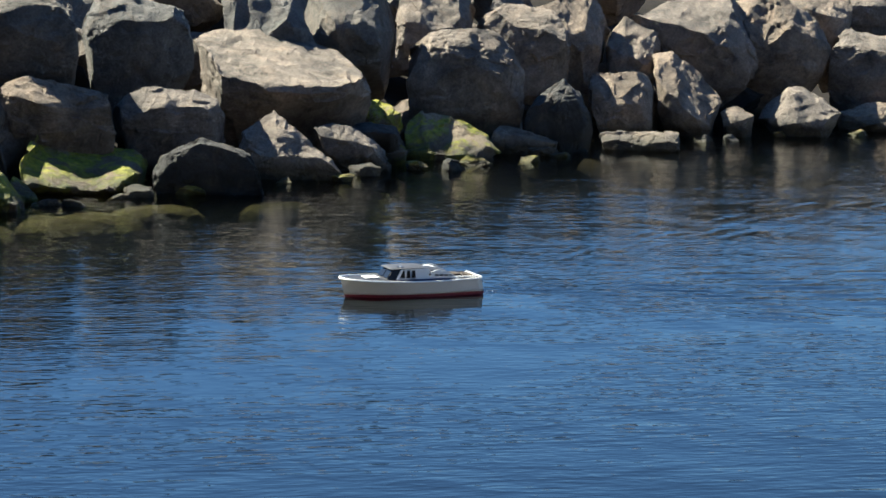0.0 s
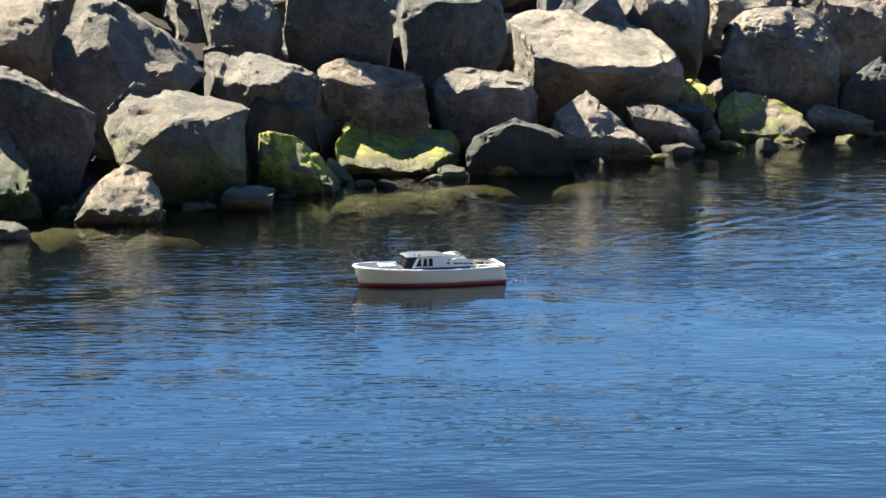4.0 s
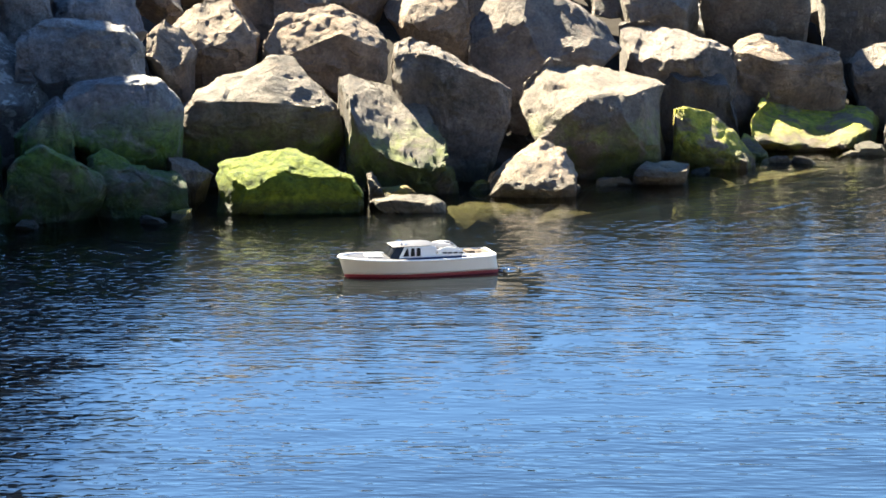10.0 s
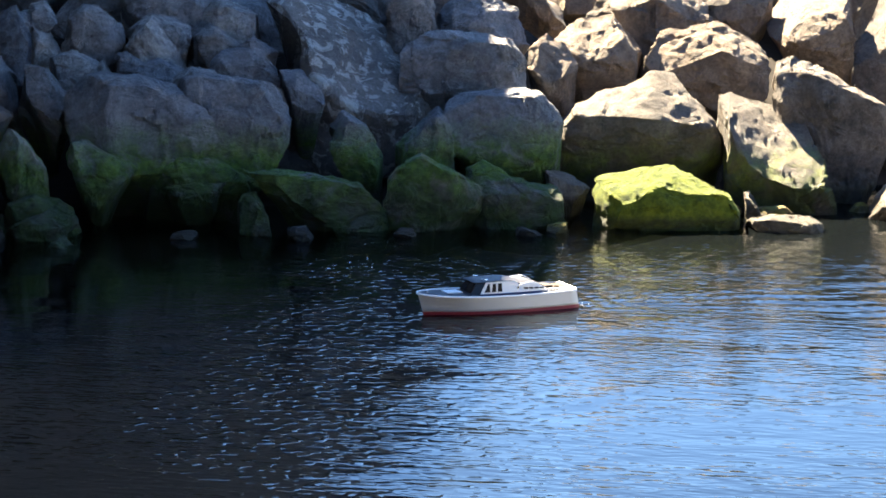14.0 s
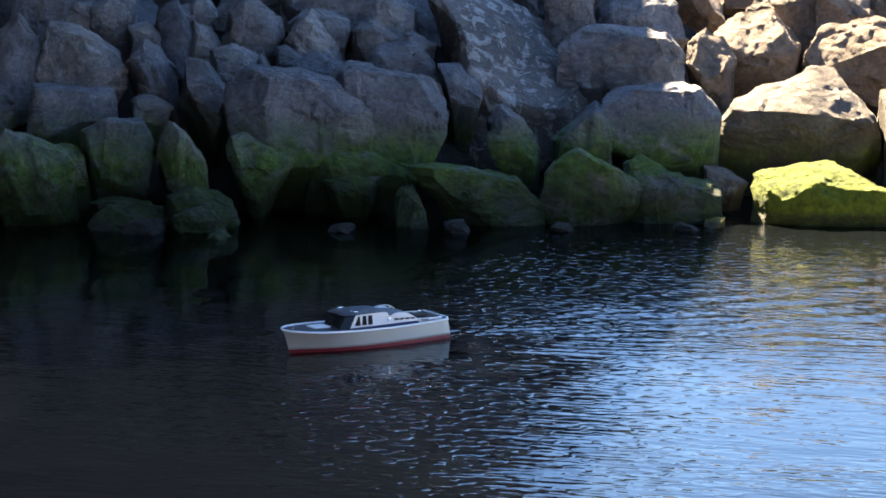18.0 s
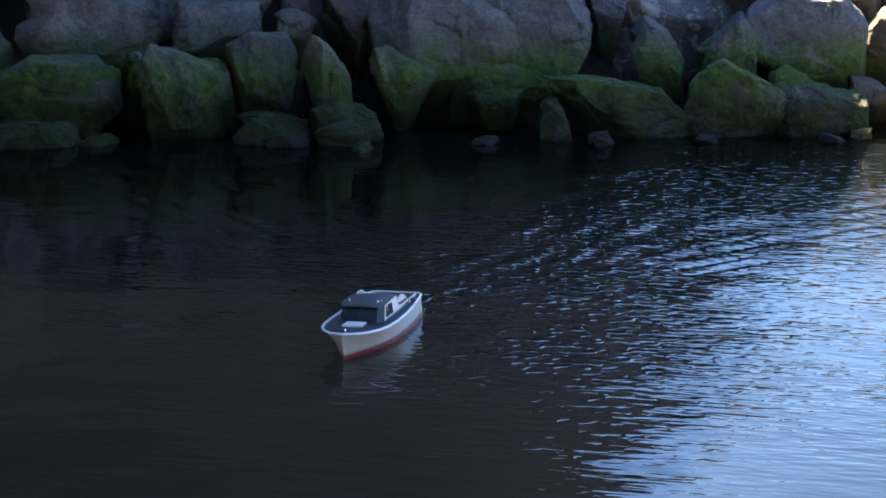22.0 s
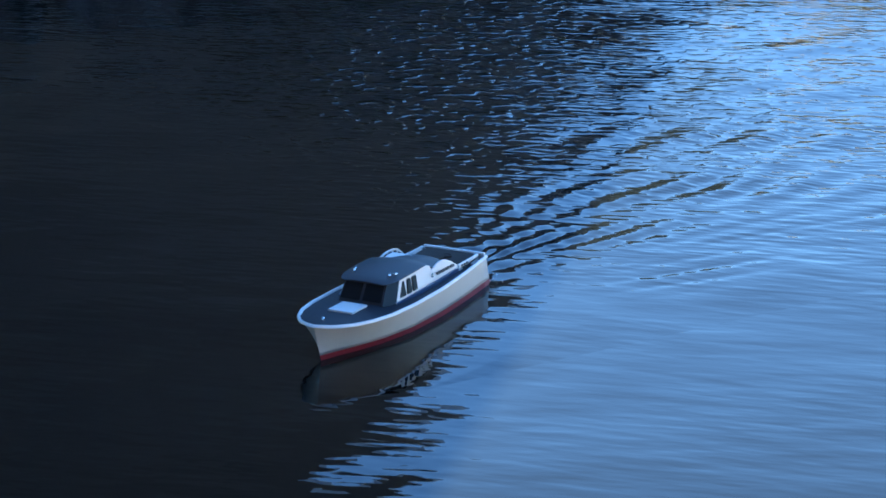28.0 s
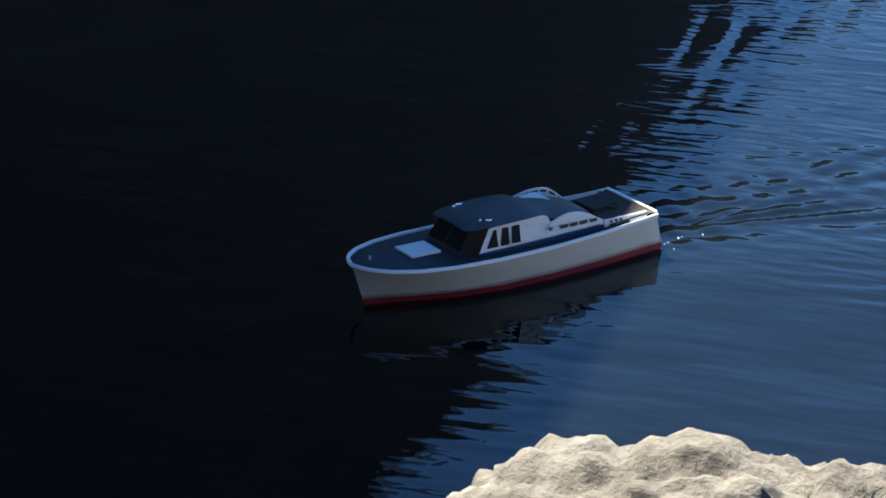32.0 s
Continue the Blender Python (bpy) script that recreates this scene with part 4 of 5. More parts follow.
boulder("shade", -6.62, 15.72, -0.01, 22.8, -0.09, 0.16,
        [(-0.24, 0.10), (-0.08, 0.18), (0.15, 0.17), (0.24, 0.05)],
        [(-0.23, 0.11), (-0.08, 0.18), (0.23, 0.06)],
        [(-0.17, 0.02), (0.17, 0.00)])
boulder("shade", -6.07, 15.76, -0.01, 21.1, -0.10, 0.15,
        [(-0.23, 0.07), (-0.07, 0.15), (0.09, 0.22), (0.21, 0.05)],
        [(-0.22, 0.08), (-0.07, 0.15), (0.09, 0.21), (0.20, 0.06)],
        [(-0.16, 0.01), (0.16, 0.00)])
boulder("shade", -8.97, 15.74, 0.33, 29.7, -0.15, 0.10,
        [(-0.34, 0.27), (-0.10, 0.42), (0.18, 0.41), (0.35, 0.25)],
        [(-0.33, 0.24), (-0.10, 0.39), (0.34, 0.23)],
        [(-0.23, 0.04), (0.23, 0.00)])
boulder("shade", -8.88, 15.30, 0.06, 30.1, -0.14, 0.11,
        [(-0.36, 0.28), (-0.09, 0.43), (0.22, 0.38), (0.35, 0.17)],
        [(-0.35, 0.27), (-0.09, 0.40), (0.34, 0.17)],
        [(-0.27, 0.03), (0.26, 0.00)])
boulder("shade", -8.76, 14.79, -0.02, 30.7, -0.10, 0.15,
        [(-0.44, 0.12), (-0.06, 0.26), (0.28, 0.20), (0.39, 0.04)],
        [(-0.43, 0.13), (-0.06, 0.23), (0.37, 0.07)],
        [(-0.33, 0.03), (0.27, 0.00)])
# two dark blocks filling places that are only deep shade between boulders
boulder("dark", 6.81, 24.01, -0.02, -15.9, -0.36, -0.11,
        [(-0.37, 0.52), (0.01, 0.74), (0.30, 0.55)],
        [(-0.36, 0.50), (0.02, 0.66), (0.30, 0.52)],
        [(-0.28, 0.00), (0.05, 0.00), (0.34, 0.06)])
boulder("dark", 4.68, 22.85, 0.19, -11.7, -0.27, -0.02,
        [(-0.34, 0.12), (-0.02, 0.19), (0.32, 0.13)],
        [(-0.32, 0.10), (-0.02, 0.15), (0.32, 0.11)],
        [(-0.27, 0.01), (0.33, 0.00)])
boulder("shade", -3.73, 18.99, 1.12, 11.1, -0.14, 0.11,
        [(-0.33, 0.29), (-0.07, 0.38), (0.21, 0.34), (0.30, 0.12)],
        [(-0.32, 0.27), (-0.07, 0.33), (0.30, 0.10)],
        [(-0.23, 0.00), (0.22, 0.00)])
boulder("shade", -4.19, 18.82, 1.18, 12.5, -0.17, 0.08,
        [(-0.24, 0.30), (-0.02, 0.43), (0.24, 0.35)],
        [(-0.22, 0.27), (-0.02, 0.38), (0.24, 0.31)],
        [(-0.15, 0.01), (0.18, 0.00)])
boulder("dry", -2.49, 19.99, 1.20, 7.1, -0.13, 0.12,
        [(-0.41, 0.27), (-0.10, 0.38), (0.21, 0.30), (0.40, 0.16)],
        [(-0.39, 0.21), (-0.10, 0.26), (0.38, 0.12)],
        [(-0.36, 0.01), (0.38, 0.00)])
boulder("dry", -1.91, 20.26, 1.22, 5.4, -0.15, 0.10,
        [(-0.30, 0.31), (0.01, 0.45), (0.28, 0.29)],
        [(-0.29, 0.26), (0.01, 0.28), (0.27, 0.24)],
        [(-0.25, 0.00), (0.27, 0.01)])
boulder("shade", -6.04, 18.26, 1.27, 18.3, -0.13, 0.12,
        [(-0.32, 0.23), (-0.02, 0.34), (0.33, 0.21)],
        [(-0.31, 0.18), (-0.02, 0.26), (0.32, 0.16)],
        [(-0.22, 0.00), (0.24, 0.00)])
boulder("pale", -5.54, 18.32, 1.21, 16.8, -0.12, 0.13,
        [(-0.22, 0.18), (-0.00, 0.27), (0.21, 0.16)],
        [(-0.21, 0.16), (-0.00, 0.23), (0.21, 0.14)],
        [(-0.15, 0.00), (0.16, 0.00)])
boulder("shade", -7.98, 17.51, 1.19, 24.5, -0.15, 0.10,
        [(-0.27, 0.25), (-0.02, 0.40), (0.28, 0.29)],
        [(-0.26, 0.20), (-0.02, 0.33), (0.27, 0.24)],
        [(-0.19, 0.00), (0.20, 0.00)])
boulder("pale", -7.51, 17.63, 1.20, 23.1, -0.12, 0.13,
        [(-0.17, 0.16), (-0.00, 0.25), (0.17, 0.16)],
        [(-0.16, 0.15), (-0.00, 0.21), (0.16, 0.14)],
        [(-0.12, 0.00), (0.12, 0.00)])
boulder("shade", -7.99, 16.94, 0.86, 25.3, -0.18, 0.07,
        [(-0.19, 0.33), (0.02, 0.49), (0.18, 0.37)],
        [(-0.18, 0.30), (0.02, 0.45), (0.18, 0.34)],
        [(-0.13, 0.00), (0.12, 0.00)])
boulder("shade", -5.90, 16.90, 0.43, 19.2, -0.20, 0.05,
        [(-0.37, 0.45), (-0.13, 0.60), (0.15, 0.53), (0.39, 0.39)],
        [(-0.36, 0.43), (-0.13, 0.56), (0.39, 0.36)],
        [(-0.24, 0.07), (0.29, 0.00)])
boulder("shade", -5.51, 16.97, 0.41, 18.0, -0.16, 0.09,
        [(-0.24, 0.31), (-0.00, 0.40), (0.24, 0.29)],
        [(-0.23, 0.29), (-0.00, 0.37), (0.23, 0.28)],
        [(-0.17, 0.00), (0.18, 0.00)])
boulder("tan", 0.48, 18.66, 0.01, -1.5, -0.08, 0.17,
        [(-0.20, 0.09), (-0.09, 0.13), (0.08, 0.12), (0.24, 0.10)],
        [(-0.18, 0.08), (-0.09, 0.09), (0.22, 0.08)],
        [(-0.17, 0.00), (0.20, 0.01)])
boulder("dry", -1.54, 17.88, -0.00, 4.9, -0.09, 0.16,
        [(-0.07, 0.17), (-0.03, 0.18), (0.08, 0.03)],
        [(-0.06, 0.16), (-0.02, 0.15), (0.08, 0.05)],
        [(-0.06, 0.00), (0.09, 0.00)])
boulder("dry", -1.27, 17.29, -0.01, 4.2, -0.08, 0.17,
        [(-0.28, 0.08), (-0.09, 0.11), (0.15, 0.10), (0.27, 0.05)],
        [(-0.26, 0.09), (-0.08, 0.11), (0.27, 0.06)],
        [(-0.26, 0.01), (0.29, 0.00)])
boulder("tan", 6.48, 23.52, -0.00, -15.4, -0.07, 0.18,
        [(-0.18, 0.06), (0.01, 0.09), (0.17, 0.05)],
        [(-0.17, 0.06), (0.01, 0.07), (0.17, 0.05)],
        [(-0.16, 0.00), (0.17, 0.01)])
boulder("moss", 1.25, 20.08, -0.00, -3.6, 0.02, 0.27,
        [(-0.14, 0.18), (-0.03, 0.18), (0.14, 0.03)],
        [(-0.13, 0.11), (-0.01, 0.07), (0.14, 0.04)],
        [(-0.12, 0.00), (0.14, 0.00)])
boulder("tan", 11.93, 28.19, 0.93, -23.0, -0.17, 0.27,
        [(-0.51, 0.46), (-0.05, 0.61), (0.50, 0.43)],
        [(-0.48, 0.31), (-0.03, 0.36), (0.50, 0.28)],
        [(-0.45, 0.00), (0.52, 0.00)])
boulder("shade", -6.47, 17.77, 1.08, 20.0, -0.12, 0.13,
        [(-0.20, 0.14), (0.03, 0.30), (0.17, 0.20)],
        [(-0.19, 0.11), (0.03, 0.26), (0.17, 0.17)],
        [(-0.12, 0.00), (0.12, 0.03)])
boulder("shade", -6.98, 17.60, 1.08, 21.6, -0.14, 0.11,
        [(-0.16, 0.31), (0.00, 0.35), (0.16, 0.18)],
        [(-0.15, 0.26), (0.00, 0.30), (0.16, 0.15)],
        [(-0.09, 0.00), (0.09, 0.01)])
boulder("shade", -6.10, 17.59, 0.90, 19.1, -0.11, 0.14,
        [(-0.12, 0.16), (-0.02, 0.21), (0.13, 0.11)],
        [(-0.12, 0.15), (-0.02, 0.19), (0.13, 0.10)],
        [(-0.07, 0.01), (0.09, 0.00)])
boulder("pale", -6.00, 17.96, 1.08, 18.5, -0.12, 0.13,
        [(-0.24, 0.23), (-0.10, 0.29), (0.21, 0.19), (0.22, 0.08)],
        [(-0.23, 0.20), (-0.07, 0.24), (0.21, 0.12)],
        [(-0.16, 0.02), (0.16, 0.00)])
boulder("shade", -5.64, 18.03, 1.05, 17.4, -0.11, 0.14,
        [(-0.13, 0.18), (-0.01, 0.25), (0.13, 0.12)],
        [(-0.12, 0.16), (-0.01, 0.22), (0.13, 0.09)],
        [(-0.08, 0.01), (0.08, 0.00)])
boulder("pale", -6.88, 17.89, 1.23, 21.0, -0.10, 0.15,
        [(-0.10, 0.17), (-0.00, 0.21), (0.09, 0.09)],
        [(-0.09, 0.15), (-0.00, 0.18), (0.09, 0.07)],
        [(-0.06, 0.01), (0.06, 0.00)])
boulder("shade", -5.84, 17.54, 0.81, 18.4, -0.11, 0.14,
        [(-0.19, 0.20), (0.02, 0.25), (0.16, 0.14)],
        [(-0.18, 0.18), (0.02, 0.22), (0.16, 0.13)],
        [(-0.11, 0.01), (0.10, 0.00)])
boulder("pale", -6.97, 17.03, 0.73, 22.2, -0.09, 0.16,
        [(-0.09, 0.10), (-0.02, 0.14), (0.10, 0.07)],
        [(-0.08, 0.10), (-0.02, 0.13), (0.09, 0.07)],
        [(-0.05, 0.01), (0.07, 0.00)])
boulder("shade", -7.78, 17.56, 1.20, 23.9, -0.11, 0.14,
        [(-0.14, 0.18), (-0.02, 0.24), (0.15, 0.15)],
        [(-0.13, 0.16), (-0.02, 0.21), (0.15, 0.13)],
        [(-0.09, 0.01), (0.10, 0.00)])
boulder("pale", -6.19, 17.49, 0.86, 19.5, -0.10, 0.15,
        [(-0.12, 0.13), (-0.02, 0.19), (0.13, 0.10)],
        [(-0.11, 0.13), (-0.02, 0.18), (0.13, 0.09)],
        [(-0.08, 0.01), (0.09, 0.00)])
boulder("shade", -5.24, 17.95, 0.92, 16.2, -0.12, 0.13,
        [(-0.14, 0.21), (-0.02, 0.28), (0.15, 0.17)],
        [(-0.13, 0.19), (-0.02, 0.25), (0.15, 0.15)],
        [(-0.09, 0.01), (0.10, 0.00)])
boulder("shade", -8.27, 16.35, 0.54, 26.7, -0.15, 0.10,
        [(-0.45, 0.29), (-0.18, 0.41), (0.14, 0.39), (0.44, 0.26)],
        [(-0.44, 0.25), (-0.18, 0.36), (0.13, 0.34), (0.43, 0.24)],
        [(-0.29, 0.02), (0.10, 0.00), (0.30, 0.08)])
boulder("shade", -7.80, 16.07, 0.29, 25.8, -0.11, 0.14,
        [(-0.09, 0.20), (-0.03, 0.24), (0.11, 0.09)],
        [(-0.08, 0.19), (-0.04, 0.22), (0.10, 0.09)],
        [(-0.04, 0.04), (0.07, 0.00)])


def round_rock(name, x, y, z, sx, sy, sz, turn, mat, rough=0.12, faces=9):
    """A worn block of no special face."""
    rng = random.Random(int(1000 * (x * 5.1 + y * 2.7 + z)))
    seed = Vector((rng.uniform(-50, 50), rng.uniform(-50, 50), 3.0))
    bm = bmesh.new()
    bmesh.ops.create_icosphere(bm, subdivisions=4 if sx > 0.2 else 3, radius=1)
    pts = np.array([[math.copysign(abs(t) ** 0.75, t) for t in v.co] for v in bm.verts])
    chip(pts, faces, rng, 0.68, 0.9, 0.3)
    for v, p in zip(bm.verts, pts):
        c = Vector(p)
        q = c + seed
        c += noise.noise_vector(q * 1.1) * rough * 1.6 + c.normalized() * rough * (0.8 * noise.ridged_multi_fractal(q * 2.2, 0.9, 2.1, 4, 0.9, 2.0) - 0.7)
        v.co = Vector((c.x * sx, c.y * sy, c.z * sz))
        if faces:
            v.co += c.normalized() * crags(v.co + seed, 0.5) * min(1.0, sx / 0.4)
    for f in bm.faces:
        f.smooth = True
    me = bpy.data.meshes.new(name)
    bm.to_mesh(me)
    bm.free()
    me.materials.append(mat)
    me.set_sharp_from_angle(angle=radians(24))
    ob = new(name, me)
    ob.matrix_world = pose(x, y, z, 0, 0, turn)
    return ob


def backing_boulders():
    """Further rows up the bank and along it, between and behind the ones in front."""
    random.seed(5)
    for k in range(1, len(SHORE) - 2):
        a, b = Vector(SHORE[k]), Vector(SHORE[k + 1])
        steps = max(1, int((b - a).length / 1.05))
        if (a + b).length > 60:
            continue
        for i in range(steps):
            for row, (out, zz) in enumerate(((1.5, 0.35), (2.3, 0.9), (3.0, 1.32), (3.4, 1.45), (3.8, 1.5), (4.2, 1.6), (4.7, 1.6))):
                t = (i + random.random() * 0.7) / steps
                if row > 1:
                    out, zz = out + random.uniform(-0.3, 0.1), zz + random.uniform(-0.1, 0.15)
                p = shore_point(k, out + random.uniform(-0.15, 0.25)).lerp(shore_point(k + 1, out), t)
                s = random.uniform(0.36, 0.55)
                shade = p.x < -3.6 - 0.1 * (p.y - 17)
                # darker rock low down and under the bridge paints in the shade there
                mat = random.choice((M_DARK_SHADED, M_SHADE, M_DARK_SHADED) if row < 2 else (M_SHADE, M_DARK_SHADED, M_PALE)) if shade else random.choice((M_DRY, M_DARK_SHADED, M_DARK_SHADED) if row < 1 else (M_DRY, M_GREY, M_DRY))
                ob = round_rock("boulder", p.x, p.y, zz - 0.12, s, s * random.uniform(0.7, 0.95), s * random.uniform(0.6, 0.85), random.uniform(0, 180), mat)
                tagged(ob, "boulder packed under the bridge, some darkened to match its shade" if shade else "tan boulder packed behind the front row, low ones darkened as gap shade",
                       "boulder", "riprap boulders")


backing_boulders()


def ledges():
    """Low flat stones awash along the foot of the bank."""
    for x, y, sx, sy, turn, top in LEDGES:
        ob = round_rock("ledge_stone", x, y, top - 0.16, sx, sy, 0.16, turn, M_SUNK, 0.10, 0)
        tagged(ob, "flat brown weedy stone just under the water", "stone", "stones awash")


def sticks():
    """Bleached driftwood caught between the boulders."""
    random.seed(8)
    for x, y, z, length, turn, lift in STICKS:
        rows = []
        for i in range(9):
            k = i / 8
            r = 0.012 * (1 - 0.65 * k) + 0.002
            bend = Vector((length * (k - 0.5), 0.03 * math.sin(4 * k + x), 0.03 * math.sin(3.1 * k)))
            rows.append([bend + Vector((0, r * math.cos(w * math.pi / 3), r * math.sin(w * math.pi / 3))) for w in range(6)])
        v, f = loft(rows, True)
        ob = new("driftwood_stick", mesh_of("driftwood_stick", v, f + [tuple(range(6)), tuple(range(48, 54))], True))
        ob.data.materials.append(M_WOOD)
        ob.matrix_world = pose(x, y, z, 0, -lift, turn)
        tagged(ob, "thin bleached driftwood stick lodged among the boulders", "stick", "driftwood")


def foot_stones():
    """Small stones left along the waterline in front of the boulders."""
    random.seed(31)
    for k in range(3, 14):
        for i in range(4):
            p = shore_point(k, 0).lerp(shore_point(k + 1, 0), (i + random.random()) / 4)
            size = random.uniform(0.06, 0.15)
            y = p.y - random.uniform(0.05, 0.40)
            shade = p.x < -3.3
            mat = random.choice((M_SHADE, M_DARK_SHADED, M_DARK_SHADED)) if shade else random.choice((M_DRY, M_SUNK, M_DARK_SHADED))
            ob = round_rock("stone", p.x, y, random.uniform(-0.03, 0.03), size, size * random.uniform(0.7, 1.0), size * random.uniform(0.45, 0.75), random.uniform(0, 180), mat)
            tagged(ob, "small dark wet stone at the shaded waterline" if shade else "small brown stone at the waterline below the boulders", "stone", "waterline stones")


LEDGES = [
    (0.12, 18.81, 0.21, 0.24, -15, -0.020),
    (0.85, 19.07, 0.32, 0.31, -10, -0.032),
    (1.73, 19.72, 0.51, 0.40, -6, -0.044),
    (-0.89, 17.60, 0.20, 0.32, 8, -0.020),
    (-0.36, 18.05, 0.26, 0.20, 14, -0.032),
    (-1.40, 17.85, 0.24, 0.16, -5, -0.044),
    (-0.71, 17.80, 0.34, 0.22, 0, -0.020),
    (-0.12, 17.57, 0.30, 0.24, 4, -0.032),
    (2.36, 20.18, 0.39, 0.25, 4, -0.044),
    (3.37, 20.17, 0.34, 0.25, -21, -0.020),
    (1.44, 19.51, 0.44, 0.26, -9, -0.032),
    (1.11, 20.79, 0.37, 0.26, -1, -0.044),
    (3.68, 22.00, 0.50, 0.25, 0, -0.020),
]
STICKS = [(-5.72, 18.42, 1.50, 0.50, 50, 10), (-5.95, 18.22, 1.42, 0.30, 25, 5)]
ledges()
sticks()
foot_stones()


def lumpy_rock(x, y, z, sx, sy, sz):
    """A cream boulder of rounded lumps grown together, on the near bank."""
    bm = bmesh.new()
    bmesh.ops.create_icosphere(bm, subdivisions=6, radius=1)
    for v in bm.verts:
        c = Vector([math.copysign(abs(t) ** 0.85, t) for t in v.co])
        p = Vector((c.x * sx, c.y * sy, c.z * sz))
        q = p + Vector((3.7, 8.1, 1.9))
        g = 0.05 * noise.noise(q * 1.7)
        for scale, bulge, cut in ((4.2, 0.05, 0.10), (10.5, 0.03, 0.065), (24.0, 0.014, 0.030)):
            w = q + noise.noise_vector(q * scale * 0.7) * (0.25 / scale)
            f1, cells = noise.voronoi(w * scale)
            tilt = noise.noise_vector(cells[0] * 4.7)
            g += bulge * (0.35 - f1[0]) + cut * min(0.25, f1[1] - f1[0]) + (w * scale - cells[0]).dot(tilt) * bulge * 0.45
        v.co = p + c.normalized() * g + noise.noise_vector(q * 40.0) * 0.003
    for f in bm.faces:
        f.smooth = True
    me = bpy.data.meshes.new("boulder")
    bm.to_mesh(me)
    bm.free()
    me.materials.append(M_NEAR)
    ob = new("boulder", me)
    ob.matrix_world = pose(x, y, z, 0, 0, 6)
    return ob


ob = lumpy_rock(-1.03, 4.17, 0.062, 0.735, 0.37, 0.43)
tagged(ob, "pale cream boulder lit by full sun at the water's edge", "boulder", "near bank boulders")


# ---- the model boat ----
LINES = [(0.0, 0.128, 0.122), (0.2, 0.140, 0.138), (0.4, 0.143, 0.150), (0.6, 0.130, 0.153), (0.75, 0.097, 0.146), (0.85, 0.060, 0.128),
         (0.92, 0.030, 0.100), (0.96, 0.014, 0.072), (0.985, 0.005, 0.043), (1.0, 0.0, 0.0)]


def hull_at(u, z):
    """Half breadth and station of the hull at a share u of its length and height z."""
    us = [r[0] for r in LINES]
    yw, ys = np.interp(u, us, [r[1] for r in LINES]), np.interp(u, us, [r[2] for r in LINES])
    top = sheer(u)
    if z >= 0:
        y = yw + (ys - yw) * (z / top) ** (1.0 + 0.9 * u)
    else:
        y = yw * max(0.0, 1 - (z / -0.055) ** 2) ** 0.5
    return -0.45 - 0.018 * (1 - u) ** 6 * max(0, 1 - z / 0.1) * (1 if z > 0 else 0) + u * (0.90 + 0.036 * max(0.0, z) / 0.125 + min(0.0, z) * 0.5), y


def sheer(u):
    return 0.098 + 0.030 * u ** 2.2 + 0.010 * (1 - u) ** 3


US = [0, 0.05, 0.1, 0.2, 0.3, 0.4, 0.5, 0.6, 0.68, 0.75, 0.8, 0.85, 0.89, 0.92, 0.945, 0.965, 0.98, 0.99, 0.996, 1.0]


